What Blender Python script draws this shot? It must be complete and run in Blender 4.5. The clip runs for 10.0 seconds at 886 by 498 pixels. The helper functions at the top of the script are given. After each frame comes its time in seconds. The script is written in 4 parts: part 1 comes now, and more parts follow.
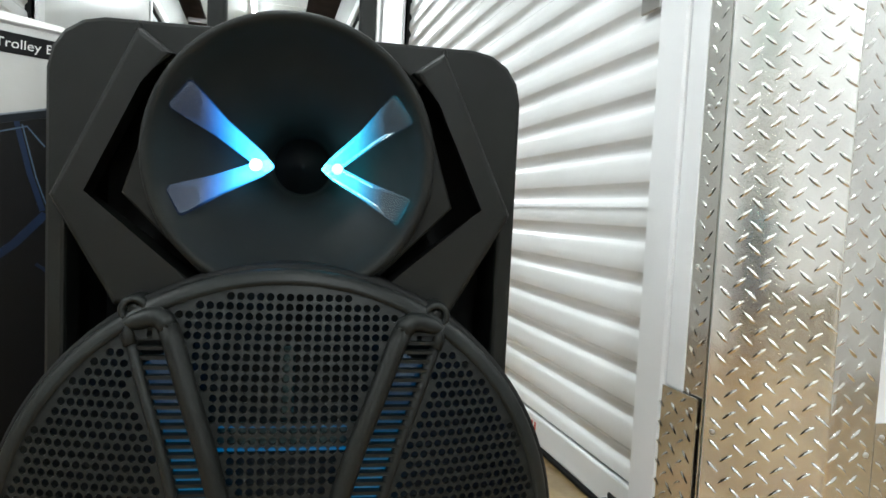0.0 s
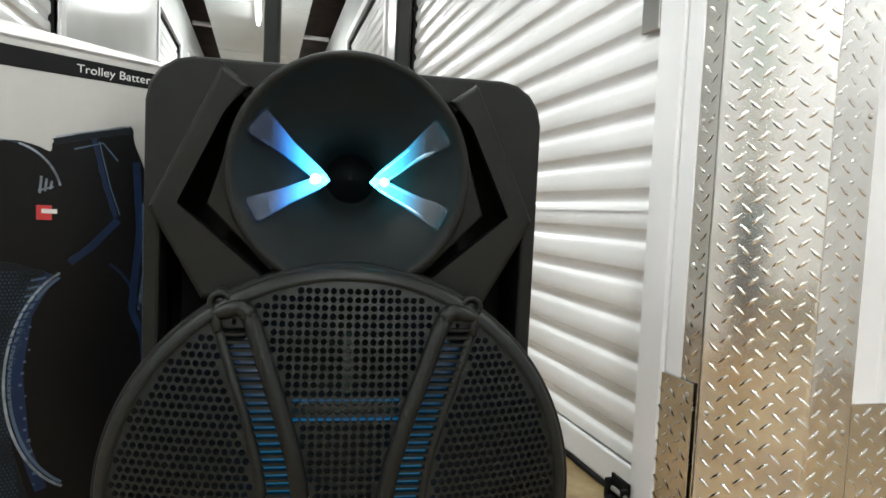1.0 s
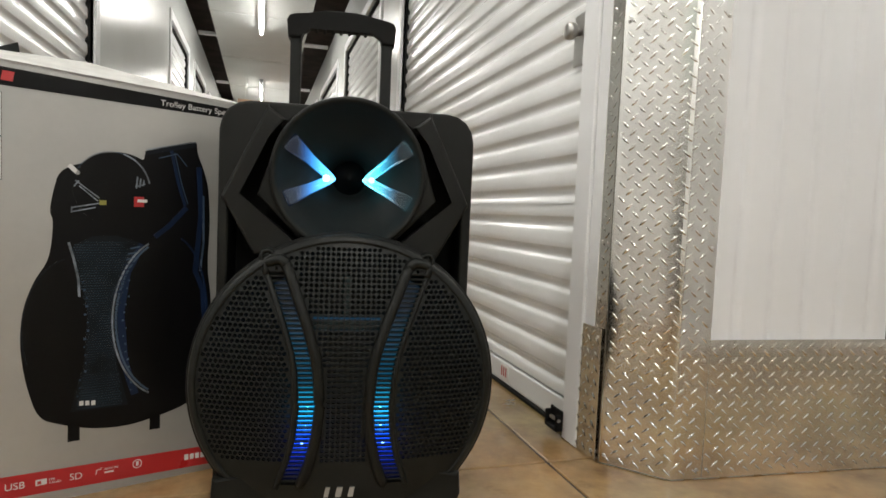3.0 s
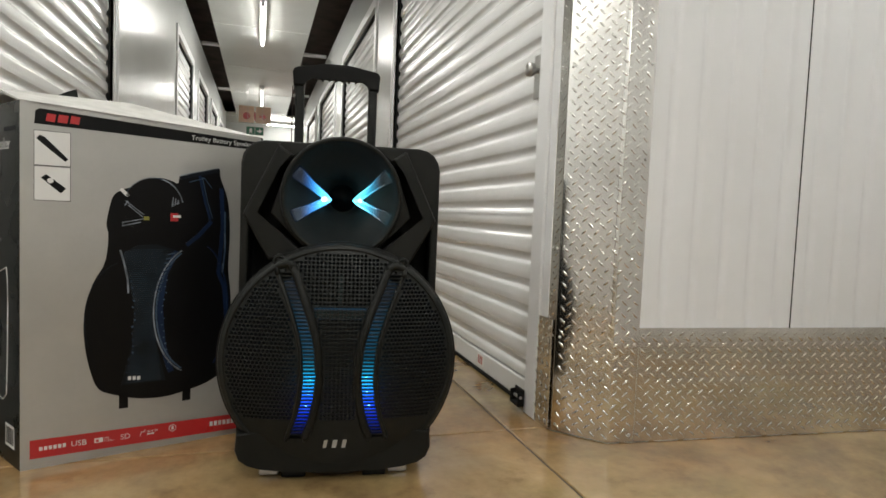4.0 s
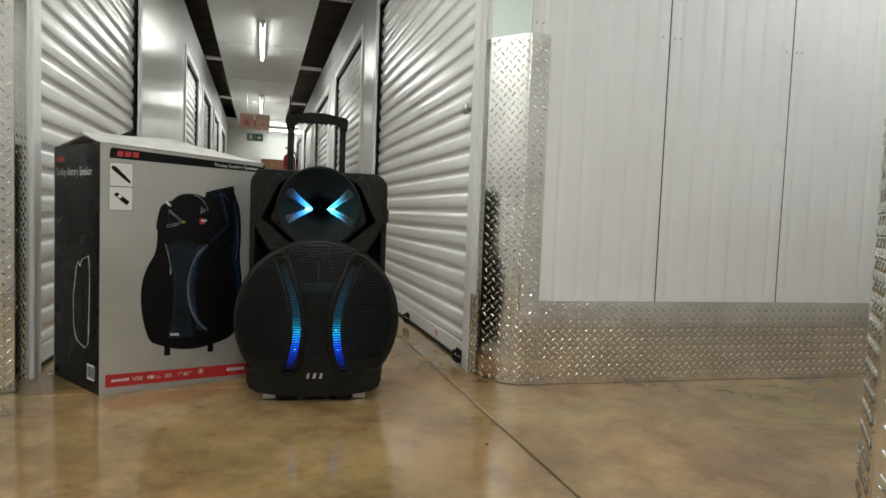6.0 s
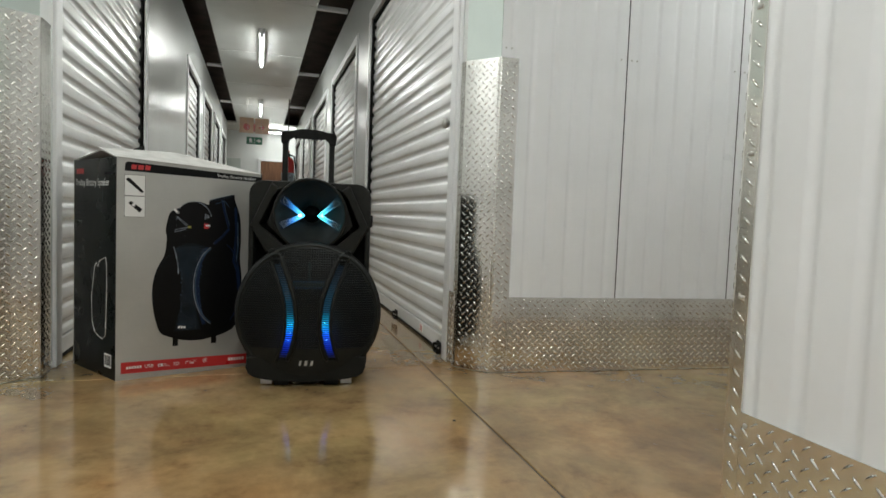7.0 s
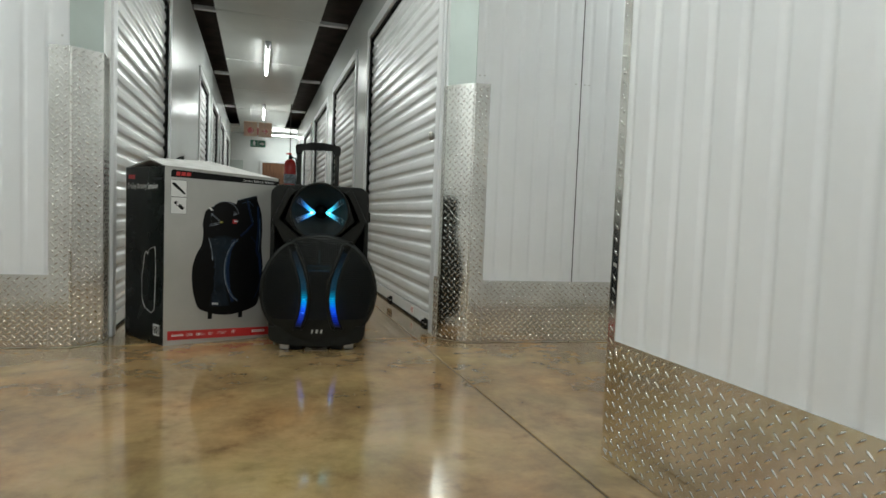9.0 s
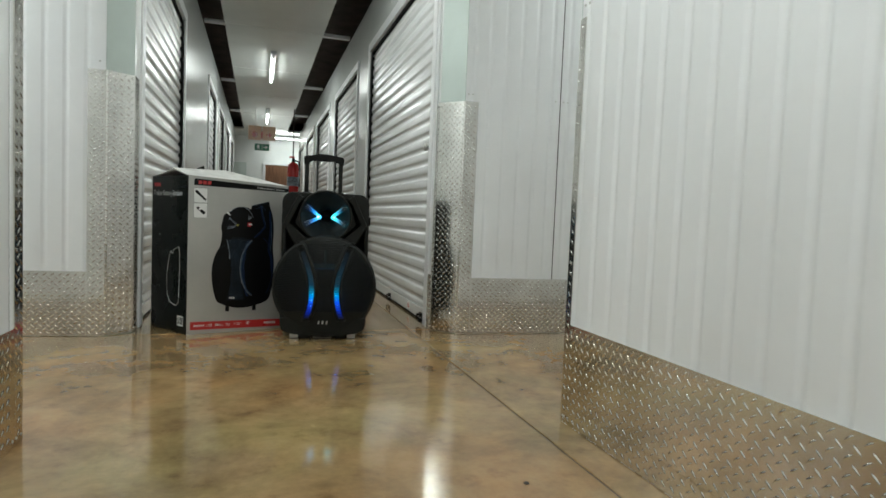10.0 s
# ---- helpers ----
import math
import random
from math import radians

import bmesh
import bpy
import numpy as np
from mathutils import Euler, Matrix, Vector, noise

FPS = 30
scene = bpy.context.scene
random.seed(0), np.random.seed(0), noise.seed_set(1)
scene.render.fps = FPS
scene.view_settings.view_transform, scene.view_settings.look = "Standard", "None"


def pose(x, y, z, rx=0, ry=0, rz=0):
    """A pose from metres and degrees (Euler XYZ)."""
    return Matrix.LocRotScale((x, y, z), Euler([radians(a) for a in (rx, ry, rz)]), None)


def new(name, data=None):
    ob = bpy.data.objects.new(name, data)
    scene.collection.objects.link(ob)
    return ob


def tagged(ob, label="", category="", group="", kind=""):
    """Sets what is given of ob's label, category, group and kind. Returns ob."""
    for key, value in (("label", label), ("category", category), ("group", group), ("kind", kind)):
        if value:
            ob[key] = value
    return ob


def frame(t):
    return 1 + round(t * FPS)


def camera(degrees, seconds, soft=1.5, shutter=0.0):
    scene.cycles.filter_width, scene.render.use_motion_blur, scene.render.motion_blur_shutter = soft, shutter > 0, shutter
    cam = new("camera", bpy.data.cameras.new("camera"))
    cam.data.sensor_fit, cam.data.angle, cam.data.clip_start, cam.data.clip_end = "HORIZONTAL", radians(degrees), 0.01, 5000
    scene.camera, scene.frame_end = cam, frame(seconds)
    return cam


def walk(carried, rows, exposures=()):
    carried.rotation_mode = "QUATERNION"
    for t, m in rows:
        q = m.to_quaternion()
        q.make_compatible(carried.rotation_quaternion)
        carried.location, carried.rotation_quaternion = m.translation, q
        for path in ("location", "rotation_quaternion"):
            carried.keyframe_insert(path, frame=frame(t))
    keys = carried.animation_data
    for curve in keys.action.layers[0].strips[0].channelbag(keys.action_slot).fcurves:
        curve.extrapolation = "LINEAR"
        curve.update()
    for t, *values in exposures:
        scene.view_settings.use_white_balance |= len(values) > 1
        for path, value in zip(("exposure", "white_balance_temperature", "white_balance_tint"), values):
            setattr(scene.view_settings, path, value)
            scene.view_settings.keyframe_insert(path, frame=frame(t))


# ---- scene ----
cam = camera(73.8, 10.0, soft=1.6)
METRES, EYE, TILT, LEAN, TURN = 2.6, 0.6, -1.0, 0.0, -16.9
ROWS = [
    (0.0, 0.0, 0.0, 0.0, 0.12, -2.49, -2.75),
    (0.5, -0.0097, -0.0213, 0.0002, -0.07, -2.46, -2.66),
    (1.0, -0.0158, -0.0397, 0.0019, -0.08, -2.53, -2.6),
    (1.5, -0.0117, -0.0685, -0.0042, -0.05, -2.6, -2.66),
    (2.0, 0.0, -0.1107, -0.0097, -0.13, -2.54, -2.54),
    (3.5, 0.0143, -0.2313, -0.0065, -0.27, -2.34, -2.43),
    (4.0, 0.0293, -0.2973, 0.0006, -0.31, -2.3, -2.33),
    (4.5, 0.0356, -0.3686, 0.0051, -0.32, -2.25, -2.32),
    (5.0, 0.0486, -0.4268, 0.0088, -0.4, -2.27, -2.28),
    (5.5, 0.0738, -0.4838, 0.0019, -0.41, -2.27, -2.24),
    (7.0, 0.1281, -0.6304, 0.0115, -0.4, -2.21, -2.18),
    (7.5, 0.1353, -0.6913, 0.0096, -0.51, -2.22, -2.12),
    (8.0, 0.1361, -0.7441, 0.0096, -0.48, -2.16, -2.18),
    (8.5, 0.1404, -0.7871, 0.0098, -0.48, -2.13, -2.22),
    (9.0, 0.1526, -0.8358, 0.0033, -0.56, -2.18, -2.17),
    (9.5, 0.16, -0.905, 0.0023, -0.56, -2.22, -2.17),
    (10.0, 0.1686, -0.9687, 0.0085, -0.5, -2.1, -2.3),
]
EXPOSURE = [(0.0, 0.92, 6050, 8), (1.0, 0.88, 6350, 11), (1.5, 0.63, 6550, 13), (2.0, 0.49, 6700, 14), (3.5, 0.24, 6800, 13), (5.5, 0.02, 6700, 10), (7.5, -0.13, 6450, 8), (10.0, -0.2, 6300, 4)]
walk(cam, [(t, pose(0, 0, EYE, TILT, LEAN, TURN) @ pose(METRES * x, METRES * y, METRES * z, 90 + pitch, roll, yaw)) for t, x, y, z, yaw, pitch, roll in ROWS], EXPOSURE)

# ---- world and light ----
world = bpy.data.worlds.new("world")
scene.world = world
world.use_nodes = True
world.node_tree.nodes["Background"].inputs["Color"].default_value = (0.5, 0.55, 0.6, 1)
world.node_tree.nodes["Background"].inputs["Strength"].default_value = 0.05

WALL_R, WALL_L = 0.673, -0.926      # corridor walls
SKEW = -0.082                       # slope of the cross passage against the corridor
CEIL, WALL_TOP = 2.70, 2.68
TUBE_POWER = 16.5
TUBE_COLOUR = (0.95, 0.985, 0.94)
# the tube at y -4.6 and the last two are unseen, added to brighten the passages
TUBES = [(-0.17, -4.6, 2.62, 0, 1.3), (-0.17, -1.9, 2.62, 0, 1.5), (-0.17, 1.2, 2.62, 0, 1.0), (-0.17, 6.25, 2.62, 0, 1.0), (-0.17, 10.8, 2.62, 0, 1.0),
         (0.7, 14.3, 2.62, 90, 1.0), (2.4, -0.1, 2.62, 90, 0.8), (-2.7, 0.1, 2.62, 90, 1.4)]


# ---- materials ----
def material(name, colour, rough=0.5, metal=0.0, vary=0.08, scale=6.0, fine=120.0, bump=0.05, bump_scale=200.0, colour2=None, rough_vary=0.1, coat=0.0, stretch=(1, 1, 1), spec=0.5, distort=0.0, grain=0.5):
    m = bpy.data.materials.new(name)
    m.use_nodes = True
    n, l = m.node_tree.nodes, m.node_tree.links
    b = n["Principled BSDF"]
    geo = n.new("ShaderNodeNewGeometry")
    mapping = n.new("ShaderNodeMapping")
    mapping.inputs["Scale"].default_value = stretch
    l.new(geo.outputs["Position"], mapping.inputs["Vector"])
    big, small, rel = (n.new("ShaderNodeTexNoise") for _ in range(3))
    for tex, sc, det in ((big, scale, 9), (small, fine, 3), (rel, bump_scale, 2)):
        tex.inputs["Scale"].default_value, tex.inputs["Detail"].default_value = sc, det
        l.new(mapping.outputs["Vector"], tex.inputs["Vector"])
    big.inputs["Distortion"].default_value, big.inputs["Roughness"].default_value = distort, grain
    mix = n.new("ShaderNodeMix")
    mix.data_type = "RGBA"
    c2 = colour2 or tuple(c * (1 - 2.2 * vary) for c in colour)
    mix.inputs["A"].default_value, mix.inputs["B"].default_value = (*colour, 1), (*c2, 1)
    ramp = n.new("ShaderNodeMapRange")
    ramp.inputs["From Min"].default_value, ramp.inputs["From Max"].default_value = 0.35, 0.7
    add = n.new("ShaderNodeMath")
    add.operation = "MULTIPLY_ADD"
    add.inputs[1].default_value = 0.3
    l.new(small.outputs["Fac"], add.inputs[0])
    l.new(big.outputs["Fac"], ramp.inputs["Value"])
    l.new(ramp.outputs["Result"], add.inputs[2])
    sub = n.new("ShaderNodeMath")
    sub.operation, sub.use_clamp = "SUBTRACT", True
    sub.inputs[1].default_value = 0.15
    l.new(add.outputs[0], sub.inputs[0])
    l.new(sub.outputs[0], mix.inputs["Factor"])
    l.new(mix.outputs["Result"], b.inputs["Base Color"])
    rr = n.new("ShaderNodeMapRange")
    rr.inputs["To Min"].default_value, rr.inputs["To Max"].default_value = max(0.02, rough - rough_vary), min(1, rough + rough_vary)
    l.new(big.outputs["Fac"], rr.inputs["Value"])
    l.new(rr.outputs["Result"], b.inputs["Roughness"])
    b.inputs["Metallic"].default_value = metal
    b.inputs["Coat Weight"].default_value = coat
    b.inputs["Coat Roughness"].default_value = 0.04
    b.inputs["Specular IOR Level"].default_value = spec
    if bump:
        bu = n.new("ShaderNodeBump")
        bu.inputs["Strength"].default_value, bu.inputs["Distance"].default_value = bump, 0.002
        l.new(rel.outputs["Fac"], bu.inputs["Height"])
        l.new(bu.outputs["Normal"], b.inputs["Normal"])
    return m


def glow(name, colour, strength, base=(0.6, 0.6, 0.6)):
    m = bpy.data.materials.new(name)
    m.use_nodes = True
    b = m.node_tree.nodes["Principled BSDF"]
    b.inputs["Base Color"].default_value = (*base, 1)
    b.inputs["Roughness"].default_value = 0.25
    b.inputs["Emission Color"].default_value = (*colour, 1)
    b.inputs["Emission Strength"].default_value = strength
    return m


def guide(name, near, far, strength, start, end, axis):
    """Clear light guide: glows at the lamp's end and fades along an object axis."""
    m = bpy.data.materials.new(name)
    m.use_nodes = True
    n, l = m.node_tree.nodes, m.node_tree.links
    b = n["Principled BSDF"]
    b.inputs["Base Color"].default_value = (0.85, 0.92, 0.95, 1)
    b.inputs["Roughness"].default_value = 0.05
    b.inputs["Transmission Weight"].default_value = 0.97
    b.inputs["IOR"].default_value = 1.35
    tc = n.new("ShaderNodeTexCoord")
    sep = n.new("ShaderNodeSeparateXYZ")
    l.new(tc.outputs["Object"], sep.inputs[0])
    r = n.new("ShaderNodeMapRange")
    r.interpolation_type = "SMOOTHSTEP"
    r.inputs["From Min"].default_value, r.inputs["From Max"].default_value = start, end
    r.inputs["To Min"].default_value, r.inputs["To Max"].default_value = 1.0, 0.0
    l.new(sep.outputs[axis], r.inputs["Value"])
    mix = n.new("ShaderNodeMix")
    mix.data_type = "RGBA"
    mix.inputs["A"].default_value, mix.inputs["B"].default_value = (*far, 1), (*near, 1)
    l.new(r.outputs["Result"], mix.inputs["Factor"])
    l.new(mix.outputs["Result"], b.inputs["Emission Color"])
    p = n.new("ShaderNodeMath")
    p.operation = "MULTIPLY_ADD"
    p.inputs[1].default_value, p.inputs[2].default_value = strength, strength * 0.012
    l.new(r.outputs["Result"], p.inputs[0])
    l.new(p.outputs[0], b.inputs["Emission Strength"])
    return m


M_PANEL = material("white_coated_steel", (0.80, 0.805, 0.82), 0.32, vary=0.03, scale=2.5, fine=40, bump=0.015, bump_scale=70)
M_DOOR = material("white_roller_steel", (0.81, 0.81, 0.815), 0.19, vary=0.03, scale=3, fine=60, bump=0.012, bump_scale=12, colour2=(0.74, 0.745, 0.74), rough_vary=0.05)
M_TRIM = material("white_trim_paint", (0.78, 0.78, 0.79), 0.4, vary=0.03, scale=3, bump=0.03)
M_WALL = material("glossy_grey_white_sheet", (0.74, 0.755, 0.745), 0.24, vary=0.05, scale=2, fine=30, bump=0.03, bump_scale=9, rough_vary=0.06)
M_SHEET = material("plain_galvanised_sheet", (0.52, 0.58, 0.55), 0.36, metal=0.4, vary=0.06, scale=3, fine=40, bump=0.03, bump_scale=40)
M_PLATE = material("tread_plate_aluminium", (0.82, 0.805, 0.76), 0.13, metal=1.0, vary=0.09, scale=7, fine=160, bump=0.05, bump_scale=22, rough_vary=0.05)
M_FLOOR = material("polished_concrete", (0.40, 0.262, 0.125), 0.12, vary=0.2, scale=2.6, fine=40, bump=0.03, bump_scale=9, colour2=(0.165, 0.105, 0.048), rough_vary=0.07, spec=0.6, coat=0.22, distort=0.3, grain=0.68)


def stain(m, stops, scale, detail, offset):
    """Lays a further mottling over a material's colour: noise through a colour ramp, multiplied in."""
    n, l = m.node_tree.nodes, m.node_tree.links
    b = n["Principled BSDF"]
    old = b.inputs["Base Color"].links[0].from_socket
    geo, mapping, tex, ramp, mix = (n.new("ShaderNode" + k) for k in ("NewGeometry", "Mapping", "TexNoise", "ValToRGB", "Mix"))
    mapping.inputs["Location"].default_value = offset
    tex.inputs["Scale"].default_value, tex.inputs["Detail"].default_value, tex.inputs["Roughness"].default_value = scale, detail, 0.62
    els = ramp.color_ramp.elements
    while len(els) < len(stops):
        els.new(0.5)
    for e, (p, c) in zip(els, stops):
        e.position, e.color = p, (*c, 1)
    mix.data_type, mix.blend_type = "RGBA", "MULTIPLY"
    mix.inputs["Factor"].default_value = 1.0
    l.new(geo.outputs["Position"], mapping.inputs["Vector"])
    l.new(mapping.outputs["Vector"], tex.inputs["Vector"])
    l.new(tex.outputs["Fac"], ramp.inputs["Fac"])
    l.new(old, mix.inputs["A"])
    l.new(ramp.outputs["Color"], mix.inputs["B"])
    l.new(mix.outputs["Result"], b.inputs["Base Color"])


# red-brown and olive patches, then small dark blots
stain(M_FLOOR, [(0.34, (1.05, 0.90, 0.78)), (0.5, (1.0, 1.0, 1.0)), (0.66, (0.92, 1.04, 0.98))], 1.1, 4, (3.1, 0.4, 0))
stain(M_FLOOR, [(0.30, (0.62, 0.57, 0.52)), (0.43, (0.94, 0.92, 0.90)), (0.60, (1.05, 1.05, 1.05))], 7.5, 10, (0.7, 2.3, 0))

M_JOINT = material("joint_filler", (0.045, 0.035, 0.028), 0.8, vary=0.2)
M_CEIL = material("ceiling_sheet", (0.74, 0.76, 0.74), 0.2, vary=0.06, scale=1.5, fine=25, bump=0.05, bump_scale=8)
# brown-black that stands for the dark roof void; also colours the thin post
M_VOID = material("dark_void_and_post", (0.040, 0.022, 0.016), 0.7, vary=0.3, scale=5, fine=60, bump=0.2)
M_BLACK = material("black_plastic", (0.0076, 0.0084, 0.0071), 0.47, vary=0.15, scale=20, fine=300, bump=0.12, bump_scale=900, spec=0.24)
# darker than black_plastic: the shade of deep recesses is put into the colour
M_PIT = material("black_recess_shade", (0.0055, 0.006, 0.0055), 0.65, vary=0.15, bump=0.05, spec=0.2)
M_GRILLE = material("black_painted_steel_mesh", (0.0088, 0.0105, 0.0097), 0.42, vary=0.15, scale=30, fine=300, bump=0.05, spec=0.26)
M_HORN = material("dark_satin_horn", (0.0085, 0.0096, 0.0086), 0.55, vary=0.1, scale=15, bump=0.04, bump_scale=500, spec=0.22)
M_RUBBER = material("black_rubber", (0.0065, 0.0065, 0.0065), 0.7, vary=0.2, spec=0.22)
M_STEEL = material("brushed_steel", (0.55, 0.54, 0.52), 0.3, metal=1.0, vary=0.08)
M_LOGO = material("silver_badge", (0.5, 0.5, 0.49), 0.35, metal=0.6, vary=0.02, bump=0)
M_CARD = material("silver_printed_card", (0.47, 0.465, 0.445), 0.3, metal=0.4, vary=0.08, scale=3, fine=80, bump=0.02, bump_scale=25, rough_vary=0.05)
M_CARD_EDGE = material("worn_grey_card", (0.55, 0.54, 0.52), 0.6, vary=0.1, scale=20)
M_CARD_IN = material("brown_card_inside", (0.16, 0.10, 0.075), 0.8, vary=0.15, scale=15)
M_CARD_DARK = material("black_printed_card", (0.009, 0.012, 0.011), 0.28, vary=0.2, scale=8, bump=0.05, bump_scale=25, spec=0.2)
M_INK_BLACK = material("black_ink", (0.0035, 0.0035, 0.004), 0.34, vary=0.15, bump=0, spec=0.16)
M_INK_GREY = material("dark_grey_ink", (0.008, 0.011, 0.016), 0.34, vary=0.2, bump=0, spec=0.16)
M_INK_BLUE = material("blue_ink", (0.009, 0.022, 0.062), 0.34, vary=0.2, bump=0, spec=0.16)
M_INK_PALE = material("pale_grey_ink", (0.28, 0.32, 0.37), 0.34, vary=0.35, scale=30, bump=0, spec=0.2)
M_INK_YELLOW = material("yellow_ink", (0.35, 0.33, 0.05), 0.34, vary=0.2, bump=0)
M_INK_DOT = material("slate_ink", (0.03, 0.055, 0.08), 0.34, vary=0.5, scale=18, bump=0, spec=0.15)
M_INK_SKY = material("pale_blue_ink", (0.07, 0.115, 0.18), 0.25, vary=0.2, bump=0)
M_INK_RED = material("red_ink", (0.50, 0.022, 0.025), 0.3, vary=0.06, bump=0)
M_INK_WHITE = material("white_ink", (0.75, 0.75, 0.74), 0.35, vary=0.03, bump=0)
M_RED = material("red_enamel", (0.42, 0.02, 0.018), 0.22, vary=0.08)
M_ORANGE = material("faded_orange_sign", (0.72, 0.47, 0.33), 0.4, vary=0.05)
M_GREEN = material("green_sign", (0.02, 0.16, 0.09), 0.35, vary=0.05)
M_WOOD = material("brown_wood_door", (0.19, 0.085, 0.04), 0.45, vary=0.2, scale=3, stretch=(8, 8, 1))
M_TUBE = glow("fluorescent_tube", TUBE_COLOUR, 20.0, (0.9, 0.9, 0.9))


# ---- building helpers ----
def mesh_object(name, bm, mat, parent=None, smooth=False):
    me = bpy.data.meshes.new(name)
    bmesh.ops.recalc_face_normals(bm, faces=bm.faces)
    bm.to_mesh(me)
    bm.free()
    if smooth:
        me.polygons.foreach_set("use_smooth", [True] * len(me.polygons))
    me.materials.append(mat)
    ob = new(name, me)
    if parent:
        ob.parent = parent
    return ob


def part(name, bm, mat, parent, label="", smooth=False):
    return tagged(mesh_object(name, bm, mat, parent, smooth), label)


def add_box(bm, x0, x1, y0, y1, z0, z1, bevel=0.0, seg=1):
    vs = [bm.verts.new(p) for p in ((x0, y0, z0), (x1, y0, z0), (x1, y1, z0), (x0, y1, z0), (x0, y0, z1), (x1, y0, z1), (x1, y1, z1), (x0, y1, z1))]
    fs = [bm.faces.new([vs[i] for i in f]) for f in ((3, 2, 1, 0), (4, 5, 6, 7), (0, 1, 5, 4), (1, 2, 6, 5), (2, 3, 7, 6), (3, 0, 4, 7))]
    if bevel:
        es = list({e for f in fs for e in f.edges})
        bmesh.ops.bevel(bm, geom=es, offset=bevel, segments=seg, affect="EDGES", profile=0.5)
    return bm


def cuboid(x0, x1, y0, y1, z0, z1, bevel=0.0, seg=1):
    return add_box(bmesh.new(), x0, x1, y0, y1, z0, z1, bevel, seg)


def add_prism(bm, pts, y0, y1, bevel=0.0, seg=2):
    """A polygon in x, z, from y0 (front) to y1; the front edge may be rounded."""
    a = [bm.verts.new((x, y0, z)) for x, z in pts]
    b = [bm.verts.new((x, y1, z)) for x, z in pts]
    k = len(pts)
    front = bm.faces.new(a)
    bm.faces.new(b[::-1])
    for i in range(k):
        bm.faces.new((a[i], b[i], b[(i + 1) % k], a[(i + 1) % k]))
    if bevel:
        bmesh.ops.bevel(bm, geom=list(front.edges), offset=bevel, segments=seg, affect="EDGES", profile=0.5)
    return bm


def prism(pts, y0, y1, bevel=0.0, seg=2):
    return add_prism(bmesh.new(), pts, y0, y1, bevel, seg)


def add_footprint(bm, pts, z0, z1):
    a = [bm.verts.new((x, y, z0)) for x, y in pts]
    b = [bm.verts.new((x, y, z1)) for x, y in pts]
    k = len(pts)
    bm.faces.new(a[::-1])
    bm.faces.new(b)
    for i in range(k):
        bm.faces.new((a[i], a[(i + 1) % k], b[(i + 1) % k], b[i]))
    return bm


def add_tube(bm, path, radius, seg=10, closed=False):
    rings, k = [], len(path)
    for i, p in enumerate(path):
        p = Vector(p)
        a = Vector(path[(i - 1) % k if closed else max(i - 1, 0)])
        b = Vector(path[(i + 1) % k if closed else min(i + 1, k - 1)])
        q = (b - a).to_track_quat("Z", "Y")
        r = radius[i] if isinstance(radius, (list, tuple)) else radius
        rings.append([bm.verts.new(p + q @ Vector((r * math.cos(2 * math.pi * j / seg), r * math.sin(2 * math.pi * j / seg), 0))) for j in range(seg)])
    for i in range(k if closed else k - 1):
        for j in range(seg):
            a, b = rings[i], rings[(i + 1) % k]
            bm.faces.new((a[j], a[(j + 1) % seg], b[(j + 1) % seg], b[j]))
    if not closed:
        bm.faces.new(rings[0][::-1])
        bm.faces.new(rings[-1])
    return bm


def tube(path, radius, seg=10, closed=False):
    return add_tube(bmesh.new(), path, radius, seg, closed)


def revolve(profile, centre, axis="y", seg=64):
    """Profile of (radius, along); turned about an axis through centre."""
    bm = bmesh.new()
    rings = []
    for r, a in profile:
        ring = []
        for j in range(seg):
            c, s = r * math.cos(2 * math.pi * j / seg), r * math.sin(2 * math.pi * j / seg)
            p = (c, a, s) if axis == "y" else (c, s, a) if axis == "z" else (a, c, s)
            ring.append(bm.verts.new(Vector(centre) + Vector(p)))
        rings.append(ring)
    for a, b in zip(rings, rings[1:]):
        for j in range(seg):
            bm.faces.new((a[j], a[(j + 1) % seg], b[(j + 1) % seg], b[j]))
    bm.faces.new(rings[0])
    bm.faces.new(rings[-1][::-1])
    return bm


def line_frame(p, q):
    """Axes for things on a vertical face from p to q (seen from outside, p is on the left): x along, y out of the wall's back, z up."""
    d = (Vector((*q, 0)) - Vector((*p, 0)))
    length = d.length
    d.normalize()
    back = Vector((-d.y, d.x, 0))
    m = Matrix(((d.x, back.x, 0, p[0]), (d.y, back.y, 0, p[1]), (0, 0, 1, 0), (0, 0, 0, 1)))
    return m, length


def words(name, text, size, mat, parent, m, thick=0.0):
    cu = bpy.data.curves.new(name, "FONT")
    cu.body, cu.size, cu.extrude = text, size, thick
    ob = new(name, cu)
    me = bpy.data.meshes.new_from_object(ob.evaluated_get(bpy.context.evaluated_depsgraph_get()))
    bpy.data.objects.remove(ob)
    me.materials.clear()
    me.materials.append(mat)
    o = new(name, me)
    o.parent = parent
    o.matrix_basis = m @ pose(0, 0, 0, 90, 0, 0)
    return o


